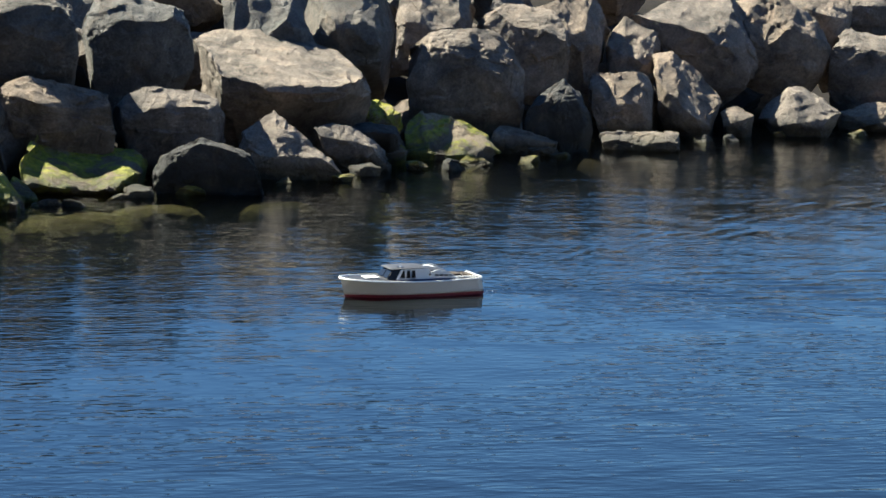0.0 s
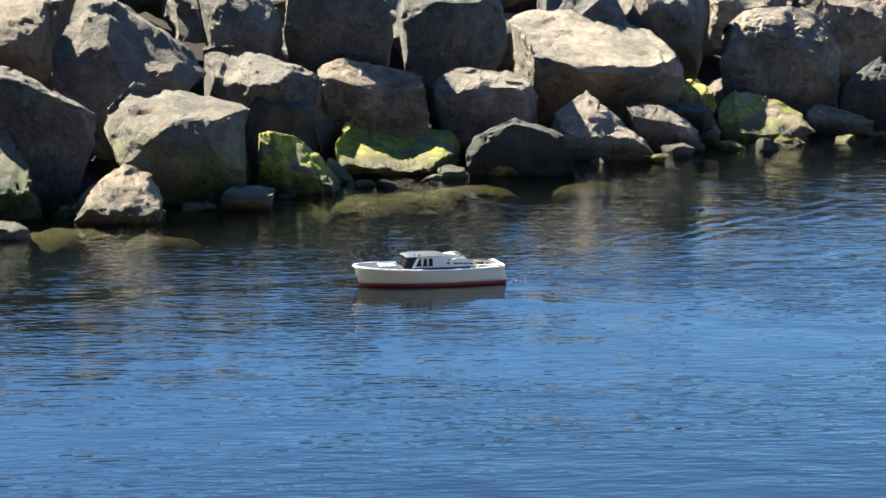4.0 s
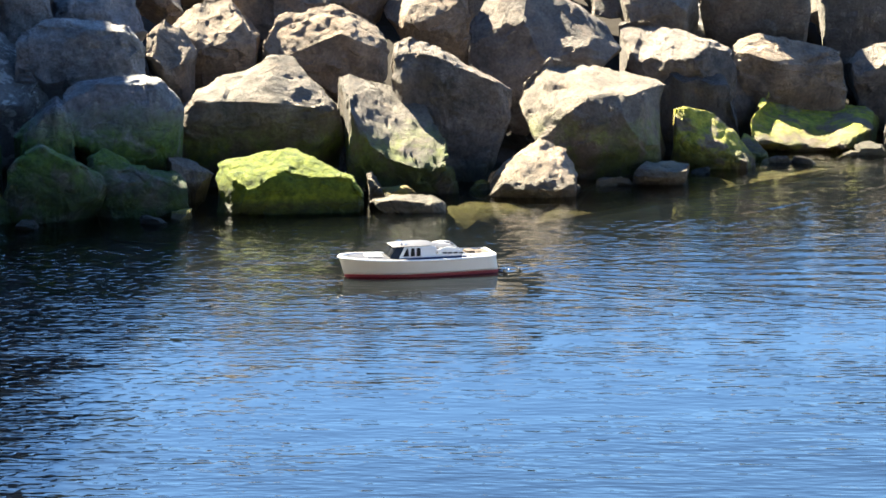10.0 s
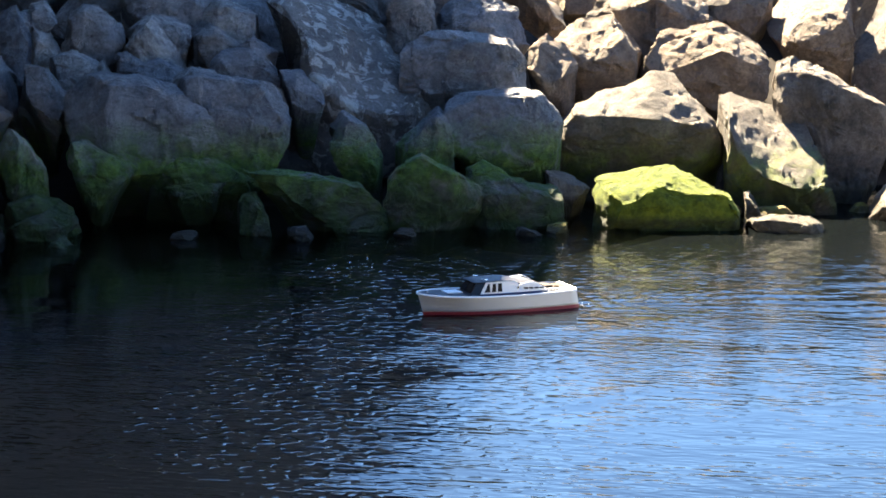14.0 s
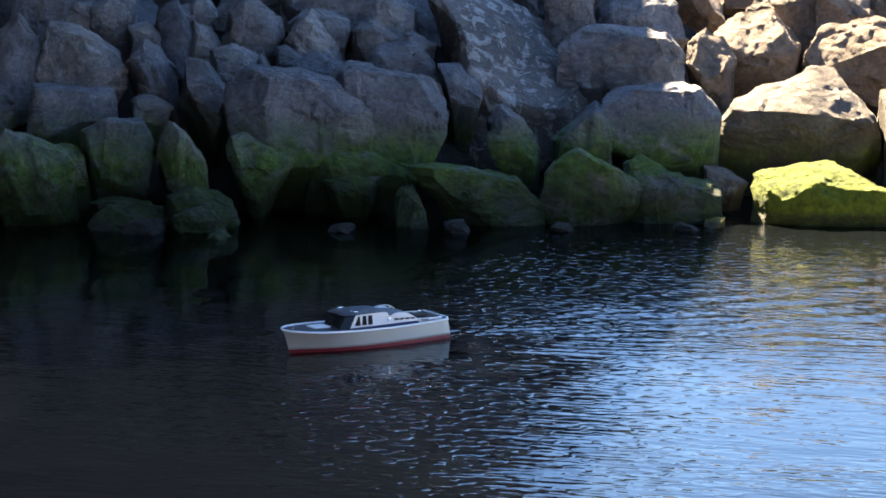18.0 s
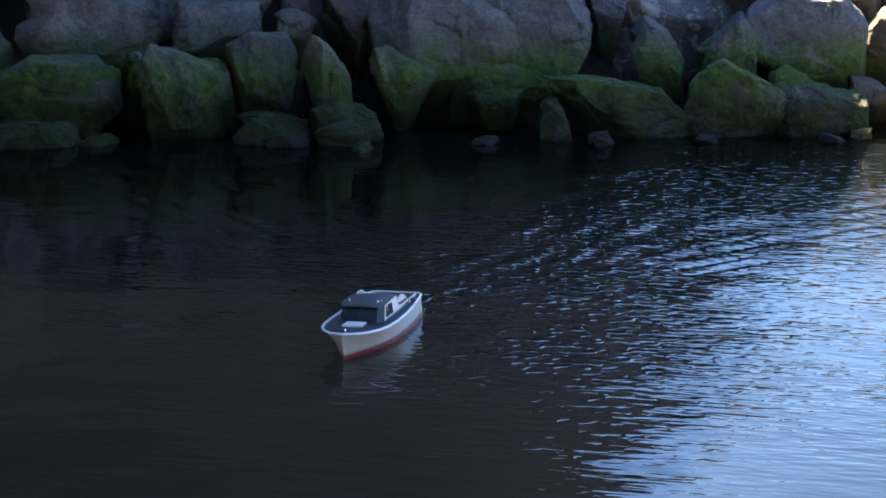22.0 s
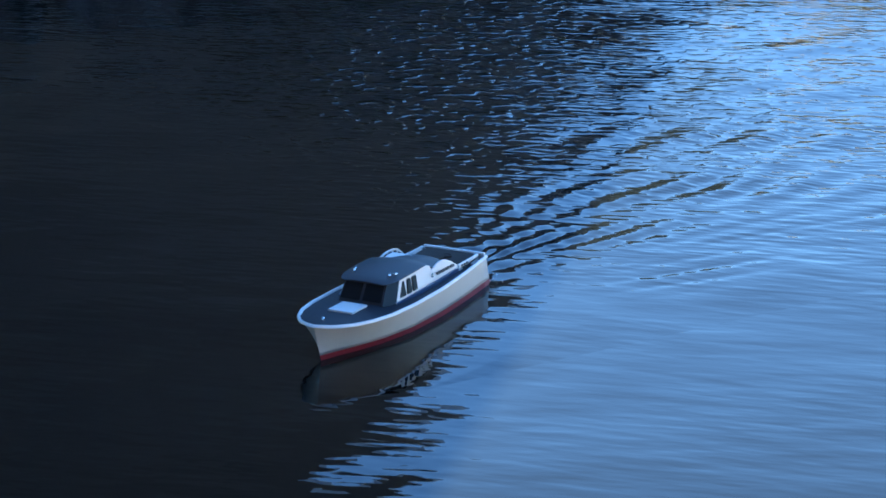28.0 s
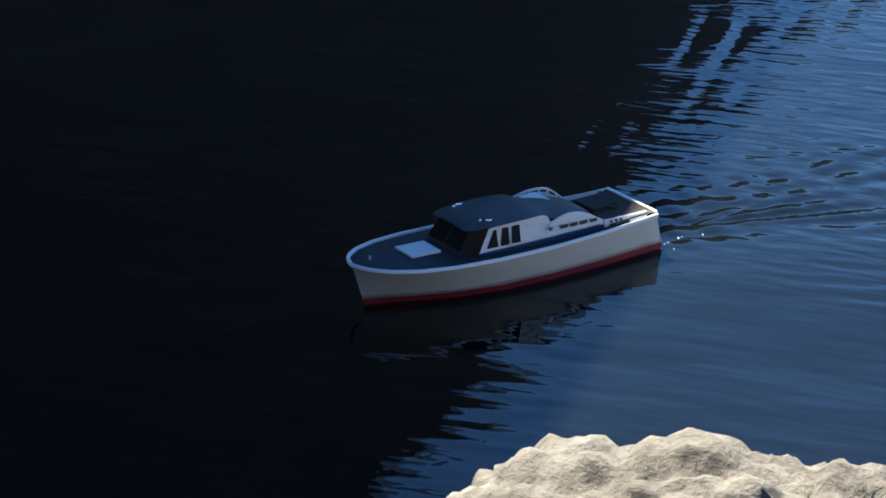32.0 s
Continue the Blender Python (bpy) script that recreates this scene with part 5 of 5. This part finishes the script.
def boat():
    root = new("model_boat")
    tagged(root, "cream model cabin cruiser with slate deck and red bottom", "boat")

    def skin(name, zf0, zf1, steps, mat, label=""):
        rows = []
        for u in US:
            r = []
            for i in range(steps + 1):
                z = zf0(u) + (zf1(u) - zf0(u)) * i / steps
                x, y = hull_at(u, z)
                r.append((x, y, z))
            rows.append(r)
        full = [list(reversed([(x, -y, z) for x, y, z in r])) + r for r in rows]
        v, f = loft(full)
        k = len(full[0])
        f.append(tuple(range(k)))
        part(name, mesh_of(name, v, f, True), mat, root, label)
    boot = lambda u: 0.019 + 0.005 * (1 - u)
    skin("hull_bottom", lambda u: -0.054, boot, 6, M_RED, "dark red bottom paint up to the boot line")
    skin("hull_topside", boot, sheer, 6, M_WHITE, "cream painted hull sides")

    def plan_ring(inset, lift, us=US):
        out = []
        for u in us:
            x, y = hull_at(u, sheer(u))
            out.append((x, max(0.0, y), sheer(u)))
        pts = [Vector(p) for p in out] + [Vector((p[0], -p[1], p[2])) for p in reversed(out[:-1])]
        res = []
        for i, p in enumerate(pts):
            a, b = pts[i - 1] if i else pts[0], pts[(i + 1) % len(pts)] if i + 1 < len(pts) else pts[-1]
            d = (b - a)
            d.z = 0
            d.normalize()
            nrm = Vector((-d.y, d.x, 0))
            q = p + nrm * inset
            q.z += lift
            res.append(q)
        return res
    ring = [plan_ring(-0.002, -0.006), plan_ring(-0.0025, 0.003), plan_ring(0.001, 0.005), plan_ring(0.006, 0.0045), plan_ring(0.007, -0.004)]
    v, f = loft([[tuple(p) for p in r] for r in zip(*ring)])
    part("toe_rail", mesh_of("toe_rail", v, f, True), M_TRIM, root, "white rail round the deck edge")
    # deck with a slight crown
    rows = []
    for u in US[2:]:
        x, y = hull_at(u, sheer(u))
        rows.append([(x - 0.004, y * 0.97 * s, sheer(u) - 0.002 + 0.006 * (1 - s * s)) for s in np.linspace(-1, 1, 11)])
    v, f = loft(rows)
    part("deck", mesh_of("deck", v, f, True), M_NAVY, root, "slate blue painted deck")
    # cockpit sole and the white edge round it
    rows = []
    for u in np.linspace(0.0, 0.17, 6):
        x, y = hull_at(u, sheer(u))
        rows.append([(x + 0.006, y * 0.9 * s, sheer(u) + 0.006) for s in np.linspace(-1, 1, 7)])
    v, f = loft(rows)
    part("cockpit_sole", mesh_of("cockpit_sole", v, f), M_GREYDECK, root, "worn grey cockpit floor")
    part("transom_rail", box_mesh("transom_rail", 0.012, 0.236, 0.014, 0.003), M_TRIM, root, "white rail over the stern", pose(-0.449, 0, sheer(0) + 0.004))
    part("round_hatch", lathe_mesh("round_hatch", [(0.018, 0), (0.018, 0.006), (0.014, 0.008), (0.012, 0.005)], 18), M_GREYDECK, root, "small grey ring hatch", pose(-0.375, 0.01, sheer(0.1) + 0.006))
    part("engine_box", box_mesh("engine_box", 0.05, 0.09, 0.016, 0.004), M_GREYDECK, root, "", pose(-0.325, -0.03, sheer(0.15) + 0.012))
    for s in (-1, 1):
        part("cleat", box_mesh("cleat", 0.016, 0.005, 0.007, 0.002), M_CHROME, root, "small chrome cleat", pose(-0.41, s * 0.1, sheer(0.05) + 0.012))
    part("fore_hatch", box_mesh("fore_hatch", 0.094, 0.090, 0.007, 0.002), M_TRIM, root, "white square hatch on the foredeck", pose(0.277, 0, sheer(0.8) + 0.0075, 0, -1.5))
    part("bow_cleat", lathe_mesh("bow_cleat", [(0.004, 0), (0.003, 0.006), (0.006, 0.008), (0.004, 0.011)], 10), M_CHROME, root, "", pose(0.43, 0, sheer(0.95) + 0.004))

    # cabin sides with three windows each and long louvres aft
    outline = [(0.150, 0.106), (0.108, 0.178), (0.04, 0.185), (-0.055, 0.184), (-0.083, 0.176), (-0.098, 0.160), (-0.13, 0.158), (-0.20, 0.154),
               (-0.245, 0.143), (-0.268, 0.126), (-0.276, 0.106)]

    # the port side rises in a solid arch over the louvres
    solid = [(-0.093, 0.156), (-0.108, 0.160), (-0.128, 0.1665), (-0.155, 0.170), (-0.185, 0.1675), (-0.21, 0.160), (-0.235, 0.148), (-0.258, 0.134), (-0.276, 0.1245), (-0.276, 0.106)]

    def side_y(x, z):
        return 0.113 - 0.05 * max(0.0, x - 0.02) - 0.05 * max(0.0, -0.15 - x) - 0.16 * (z - 0.106)
    for s in (1, -1):
        edge = outline if s < 0 else outline[:5] + solid
        v = [(x, s * side_y(x, z), z) for x, z in edge] + [(x, s * (side_y(x, z) - 0.005), z) for x, z in edge]
        k = len(edge)
        f = [tuple(range(k)), tuple(range(2 * k - 1, k - 1, -1))] + [(i, (i + 1) % k, k + (i + 1) % k, k + i) for i in range(k)]
        wall = part("cabin_side", mesh_of("cabin_side", v, f), M_TRIM, root, "white cabin side")
        for x0, x1, lean in ((0.084, 0.120, 0.026), (0.048, 0.074, 0.008), (0.012, 0.038, 0.004)):
            zs = (0.125, 0.172)
            corner = [(x0, zs[0]), (x1, zs[0]), (x1 - lean, zs[1]), (x0 if lean < 0.02 else x0 + 0.002, zs[1])]
            c = sum((Vector((a, b)) for a, b in corner), Vector((0, 0))) / 4
            v = [(a, s * (side_y(a, b) + 0.0015), b) for a, b in corner] + [(a, s * (side_y(a, b) - 0.003), b) for a, b in corner]
            part("window", mesh_of("window", v, [(0, 1, 2, 3), (7, 6, 5, 4), (0, 1, 5, 4), (1, 2, 6, 5), (2, 3, 7, 6), (3, 0, 4, 7)]), M_GLASS, wall, "dark cabin window")
        for i in range(4):
            a = -0.125 - i * 0.034
            z0 = 0.132 - 0.0015 * i
            v = [(p, s * (side_y(p, q) + 0.0015), q) for p, q in ((a, z0), (a - 0.026, z0), (a - 0.023, z0 + 0.009), (a + 0.003, z0 + 0.009))]
            v += [(p, q - s * 0.004, r) for p, q, r in v]
            part("louvre", mesh_of("louvre", v, [(0, 1, 2, 3), (7, 6, 5, 4), (0, 1, 5, 4), (1, 2, 6, 5), (2, 3, 7, 6), (3, 0, 4, 7)]), M_BLACK, wall, "dark slot")
        for i in range(3):
            m = pose(-0.296 - i * 0.017, s * 0.1105, 0.1175, -90 * s)
            part("porthole", lathe_mesh("porthole", [(0.004, 0), (0.004, 0.003)], 10), M_BLACK, root, "", m)
        ringm = pose(-0.088, s * (side_y(-0.088, 0.14) + 0.001), 0.142, 90 * -s)
        part("life_ring", lathe_mesh("life_ring", [(0.006, 0), (0.009, 0.001), (0.009, 0.0025), (0.006, 0.003)], 14), M_CHROME, wall, "tiny silver life ring emblem", ringm)
        # low coaming from the after cabin to the stern
        rows = []
        for x in np.linspace(-0.274, -0.425, 8):
            y = 0.111 - 0.03 * (-0.274 - x)
            h = 0.1245 - 0.03 * (-0.274 - x)
            rows.append([(x, s * y, 0.092), (x, s * y, h), (x, s * (y - 0.005), h + 0.001), (x, s * (y - 0.006), 0.092)])
        v, f = loft(rows, True)
        part("coaming", mesh_of("coaming", v, f + [(0, 1, 2, 3), (28, 29, 30, 31)]), M_TRIM, root, "low white cockpit coaming")
        # navy stripe along the foot of the cabin
        rows = []
        for x in np.linspace(0.15, -0.29, 14):
            y = side_y(min(x, 0.15), 0.106)
            rows.append([(x, s * (y + 0.002), 0.099), (x, s * (y + 0.0035), 0.116 if x > -0.26 else 0.108), (x, s * (y - 0.004), 0.116 if x > -0.26 else 0.108)])
        v, f = loft(rows)
        part("side_stripe", mesh_of("side_stripe", v, f), M_STRIPE, root, "navy stripe along the cabin foot")
        # arched guard rail over the after cabin, on the starboard side
        if s > 0:
            continue
        arc = []
        for k in range(13):
            a = k / 12
            arc.append((-0.105 - 0.18 * a, 0.153 + 0.018 * math.sin(math.pi * min(1, a * 0.95 + 0.12)) - 0.050 * max(0, a - 0.62) ** 1.4 * 2.6))
        for lo, hi, nm in ((0.0, 0.0045, "rail_foot"), (0.013, 0.019, "guard_rail")):
            rows = []
            for x, z in arc:
                y = side_y(x, 0.16)
                rows.append([(x, s * (y + 0.001), z - 0.014 + lo), (x, s * (y + 0.001), z - 0.014 + hi), (x, s * (y - 0.005), z - 0.014 + hi), (x, s * (y - 0.005), z - 0.014 + lo)])
            v, f = loft(rows, True)
            part(nm, mesh_of(nm, v, f + [(0, 1, 2, 3), (48, 49, 50, 51)]), M_TRIM, root, "arched white guard rail")
        for k in range(0, 13, 2):
            x, z = arc[k]
            part("rail_post", box_mesh("rail_post", 0.005, 0.005, 0.014, 0.001), M_TRIM, root, "", pose(x, s * (side_y(x, 0.16) - 0.002), z - 0.006))

    # windscreen: frame, two front panes and the quarter panes
    def slab(name, pts, thick, mat, label="", parent=None):
        a, b, c = (Vector(p) for p in pts[:3])
        nrm = (b - a).cross(c - a).normalized() * thick
        v = [tuple(Vector(p)) for p in pts] + [tuple(Vector(p) + nrm) for p in pts]
        k = len(pts)
        f = [tuple(range(k)), tuple(range(2 * k - 1, k - 1, -1))] + [(i, (i + 1) % k, k + (i + 1) % k, k + i) for i in range(k)]
        return part(name, mesh_of(name, v, f), mat, parent or root, label)
    b0, t0 = (0.200, 0.108), (0.152, 0.181)
    frame_ob = slab("windscreen_frame", [(b0[0], -0.082, b0[1]), (b0[0], 0.082, b0[1]), (t0[0], 0.076, t0[1]), (t0[0], -0.076, t0[1])], -0.004, M_ROOF, "slate windscreen frame")
    for s in (1, -1):
        slab("windscreen_pane", [(b0[0] - 0.006, s * 0.006, b0[1] + 0.016), (b0[0] - 0.006, s * 0.075, b0[1] + 0.016), (t0[0] + 0.008, s * 0.069, t0[1] - 0.010), (t0[0] + 0.008, s * 0.006, t0[1] - 0.010)], 0.003 * s, M_GLASS, "dark windscreen pane", frame_ob)
        slab("quarter_pane", [(b0[0], s * 0.082, b0[1]), (0.150, s * 0.105, b0[1]), (0.108, s * 0.096, 0.181), (t0[0], s * 0.076, t0[1])], -0.003 * s, M_GLASS, "dark corner pane", frame_ob)
    part("wiper", box_mesh("wiper", 0.004, 0.05, 0.004, 0.001), M_CHROME, frame_ob, "thin chrome wiper", pose(0.180, -0.045, 0.138))

    # roofs
    def crown(name, xs, mat, label):
        rows = []
        for x, w, z, th, rise in xs:
            r = [(x, w * s, z + rise * (1 - s * s)) for s in np.linspace(-1, 1, 9)]
            r += [(x, w * s * 0.98, z - th + 0.004 * (1 - s * s)) for s in np.linspace(1, -1, 9)]
            rows.append(r)
        v, f = loft(rows, True)
        k = len(rows[0])
        part(name, mesh_of(name, v, f + [tuple(range(k)), tuple(range(len(v) - k, len(v)))], True), mat, root, label).data.set_sharp_from_angle(angle=radians(35))
    crown("wheelhouse_roof", [(0.176, 0.070, 0.1800, 0.002, 0.003), (0.170, 0.086, 0.1815, 0.003, 0.005), (0.14, 0.099, 0.1835, 0.003, 0.008), (0.10, 0.104, 0.1850, 0.003, 0.010),
                              (0.02, 0.105, 0.1860, 0.003, 0.011), (-0.03, 0.104, 0.1855, 0.003, 0.011), (-0.06, 0.101, 0.1835, 0.003, 0.010), (-0.078, 0.098, 0.1795, 0.003, 0.009)], M_ROOF, "slate grey wheelhouse roof")
    crown("after_roof", [(-0.070, 0.095, 0.178, 0.006, 0.012), (-0.09, 0.095, 0.166, 0.006, 0.018), (-0.12, 0.095, 0.160, 0.006, 0.021), (-0.16, 0.093, 0.157, 0.006, 0.018), (-0.20, 0.090, 0.151, 0.006, 0.016),
                         (-0.235, 0.087, 0.141, 0.006, 0.014), (-0.262, 0.084, 0.126, 0.006, 0.012), (-0.276, 0.082, 0.106, 0.006, 0.010)], M_ROOF, "slate grey after cabin roof")
    for s in (1, -1):
        part("roof_light", lathe_mesh("roof_light", [(0.006, 0), (0.006, 0.006), (0.004, 0.010)], 12), M_CHROME, root, "small chrome roof light", pose(0.118, s * 0.066, 0.190))
        part("horn", lathe_mesh("horn", [(0.003, 0), (0.003, 0.012), (0.007, 0.020)], 12), M_CHROME, root, "small chrome horn", pose(0.085, s * 0.075, 0.193, 0, 90))
    part("skylight", box_mesh("skylight", 0.06, 0.075, 0.008, 0.002), M_TRIM, root, "white panel on the after cabin", pose(-0.14, -0.045, 0.170))
    return root


cruiser = boat()


# ---- wake: one rigid sheet of ripples that runs with the boat ----
def wake():
    """Diverging ripples along both arms of the wake and short following waves between them."""
    nx, ny = 300, 300
    xs = 0.75 - np.linspace(0, 1, nx) ** 1.2 * 7.0
    share = np.linspace(-1, 1, ny)
    X = np.repeat(xs[:, None], ny, 1)
    half = np.maximum(0.2, 0.8375 - 0.75 * xs)[:, None]
    Y = share[None, :] * half
    d = np.maximum(0.0, 0.45 - X)
    a = np.abs(Y)
    arm = 0.08 + 0.52 * d
    band = np.exp(-((a - arm) / (0.06 + 0.10 * d)) ** 2)
    fade = np.exp(-d / 7.0) * np.clip((d - 0.7) / 1.0, 0, 1)
    wob = 0.7 * np.sin(1.3 * X - 0.7 * Y) + 0.4 * np.sin(2.1 * X + 1.3 * Y) + 0.25 * np.sin(5.2 * Y + 2.0 * X)
    lam = 0.075 + 0.026 * d
    ph = 2 * math.pi / lam * (a * math.cos(radians(47)) - d * math.sin(radians(47))) + wob
    broken = np.clip(0.45 + 0.9 * np.sin(5.1 * d + 1.3 * a + 0.5) * np.sin(6.3 * a - 3.7 * d + 1.1), 0, 1.2)
    z = (np.where(Y > 0, 0.055, 0.010) + np.where(Y > 0, 0.015, 0.018) * np.clip((d - 1.4) / 1.8, 0, 1)) * lam * (np.sin(ph) + 0.3 * np.sin(2 * ph + 0.6)) * broken * band * fade * np.where(Y > 0, 0.35, 1.0)
    # long low furrows in the track of the screw
    track = np.exp(-(Y / (0.12 + 0.05 * d)) ** 2) * np.clip((d - 0.85) / 0.25, 0, 1) * np.exp(-(d - 0.9) / 1.0)
    z += 0.0014 * track * np.sin(2 * math.pi * Y / (0.13 + 0.02 * d) + 0.9 * np.sin(1.9 * X) + 0.5 * np.sin(4.7 * X + 1)) * (0.7 + 0.4 * np.sin(3.1 * X + 2))
    # a fan of fine crests that spreads from the stern
    r = np.hypot(X + 0.40, Y)
    th = np.arctan2(Y, -(X + 0.40))
    spread_ = np.exp(-((th - 0.20) / 0.38) ** 2) * np.clip((r - 0.08) / 0.25, 0, 1) * np.exp(-(r / 3.0) ** 2)
    z += 0.0036 * r * spread_ * np.sin(46 * th + 1.6 * np.sin(2.3 * r + 5 * th) + 0.8 * np.sin(7.1 * r)) * (0.65 + 0.5 * np.sin(6.7 * r - 9 * th))
    churn = np.exp(-(a / (0.09 + 0.10 * d)) ** 2) * np.clip((d - 0.85) / 0.2, 0, 1) * np.exp(-(d - 0.9) / 1.2)
    z += 0.0022 * churn * (np.sin(2 * math.pi / 0.12 * d + 2 * wob) + 0.8 * np.sin(55 * Y + 22 * X + wob) + 0.6 * np.sin(38 * X - 61 * Y))
    bow = np.exp(-((a - 0.10 - 0.30 * np.maximum(0, d - 0.08)) / 0.05) ** 2) * np.exp(-((d - 0.35) / 0.4) ** 2)
    z += 0.0012 * bow
    rim = np.minimum.reduce([np.clip((1 - np.abs(share[None, :])) / 0.4, 0, 1) * np.ones_like(X), np.clip((0.75 - X) / 0.75, 0, 1), np.clip((X + 6.25) / 1.2, 0, 1)])
    rim = rim * rim * (3 - 2 * rim)
    Z = 0.0042 * rim - 0.0004 + z * np.clip(rim * 3, 0, 1)
    verts = np.stack([X, Y, Z], 2).reshape(-1, 3)
    idx = np.arange(nx * ny).reshape(nx, ny)
    faces = np.stack([idx[:-1, :-1], idx[:-1, 1:], idx[1:, 1:], idx[1:, :-1]], 2).reshape(-1, 4)
    me = bpy.data.meshes.new("wake")
    me.from_pydata(verts.tolist(), [], faces.tolist())
    me.polygons.foreach_set("use_smooth", [True] * len(me.polygons))
    me.materials.append(M_WAKE)
    return tagged(new("wake", me), "fan of low wake ripples trailing the model boat", "wake", kind="structure")


trail = wake()


def spray():
    """Droplets thrown up by the screw, one small cloud of beads behind the transom."""
    random.seed(21)
    bm = bmesh.new()
    for i in range(8):
        r = random.uniform(0.0016, 0.0038)
        m = pose(-0.47 - random.expovariate(16), 0.06 + random.gauss(0, 0.07), abs(random.gauss(0.012, 0.012)) + 0.004)
        bmesh.ops.create_icosphere(bm, subdivisions=1, radius=r, matrix=m)
    me = bpy.data.meshes.new("spray")
    bm.to_mesh(me)
    bm.free()
    me.materials.append(M_FOAM)
    return tagged(new("spray", me), "a few white water droplets behind the stern", "spray", kind="stuff")


drops = spray()

COURSE = [
    (0, 3.459, 15.606, -168.5),
    (2, 2.501, 15.443, -168.5),
    (6, 0.644, 15.242, -169.3),
    (8, -0.207, 14.989, -169.5),
    (9, -0.625, 14.950, -165.6),
    (13, -2.258, 14.223, -151.1),
    (14.5, -2.850, 13.822, -142.7),
    (16.5, -3.497, 13.081, -138.1),
    (18, -3.912, 12.446, -131.0),
    (19, -4.134, 12.004, -115.2),
    (20, -4.235, 11.514, -96.1),
    (21, -4.169, 11.012, -85.5),
    (22, -3.964, 10.518, -84.8),
    (23, -3.737, 9.966, -83.2),
    (24, -3.485, 9.419, -79.0),
    (24.5, -3.367, 9.173, -78.0),
    (25, -3.272, 8.976, -78.4),
    (25.5, -3.182, 8.778, -80.8),
    (27.5, -2.518, 7.705, -91.8),
    (28, -2.455, 7.482, -101.5),
    (28.5, -2.409, 7.270, -108.8),
    (29, -2.347, 7.082, -112.8),
    (29.5, -2.290, 6.931, -115.5),
    (30, -2.244, 6.768, -118.3),
    (30.5, -2.231, 6.608, -120.2),
    (31, -2.221, 6.451, -123.1),
    (31.5, -2.249, 6.311, -124.6),
    (32, -2.284, 6.137, -125.4),
]


def motions():
    walk(cam, [(t, view(a, p, r)) for t, a, p, r in TURNS], EXPOSURES)
    walk(cruiser, [(t, pose(x, y, 0.0, 0, 0, h)) for t, x, y, h in COURSE])
    walk(drops, [(t, pose(x, y, 0.0, 0, 0, h)) for t, x, y, h in COURSE])
    # the wake lies along the course just run
    lag = []
    for i, (t, x, y, h) in enumerate(COURSE):
        k = max(0, i - 1)
        lag.append((t, pose(x, y, 0.0, 0, 0, 0.6 * h + 0.4 * COURSE[k][3])))
    walk(trail, lag)
    # the ripples drift slowly with the breeze
    walk(sea, [(0, pose(0, 0, 0)), (32, pose(-2.2, -1.4, 0))])


motions()
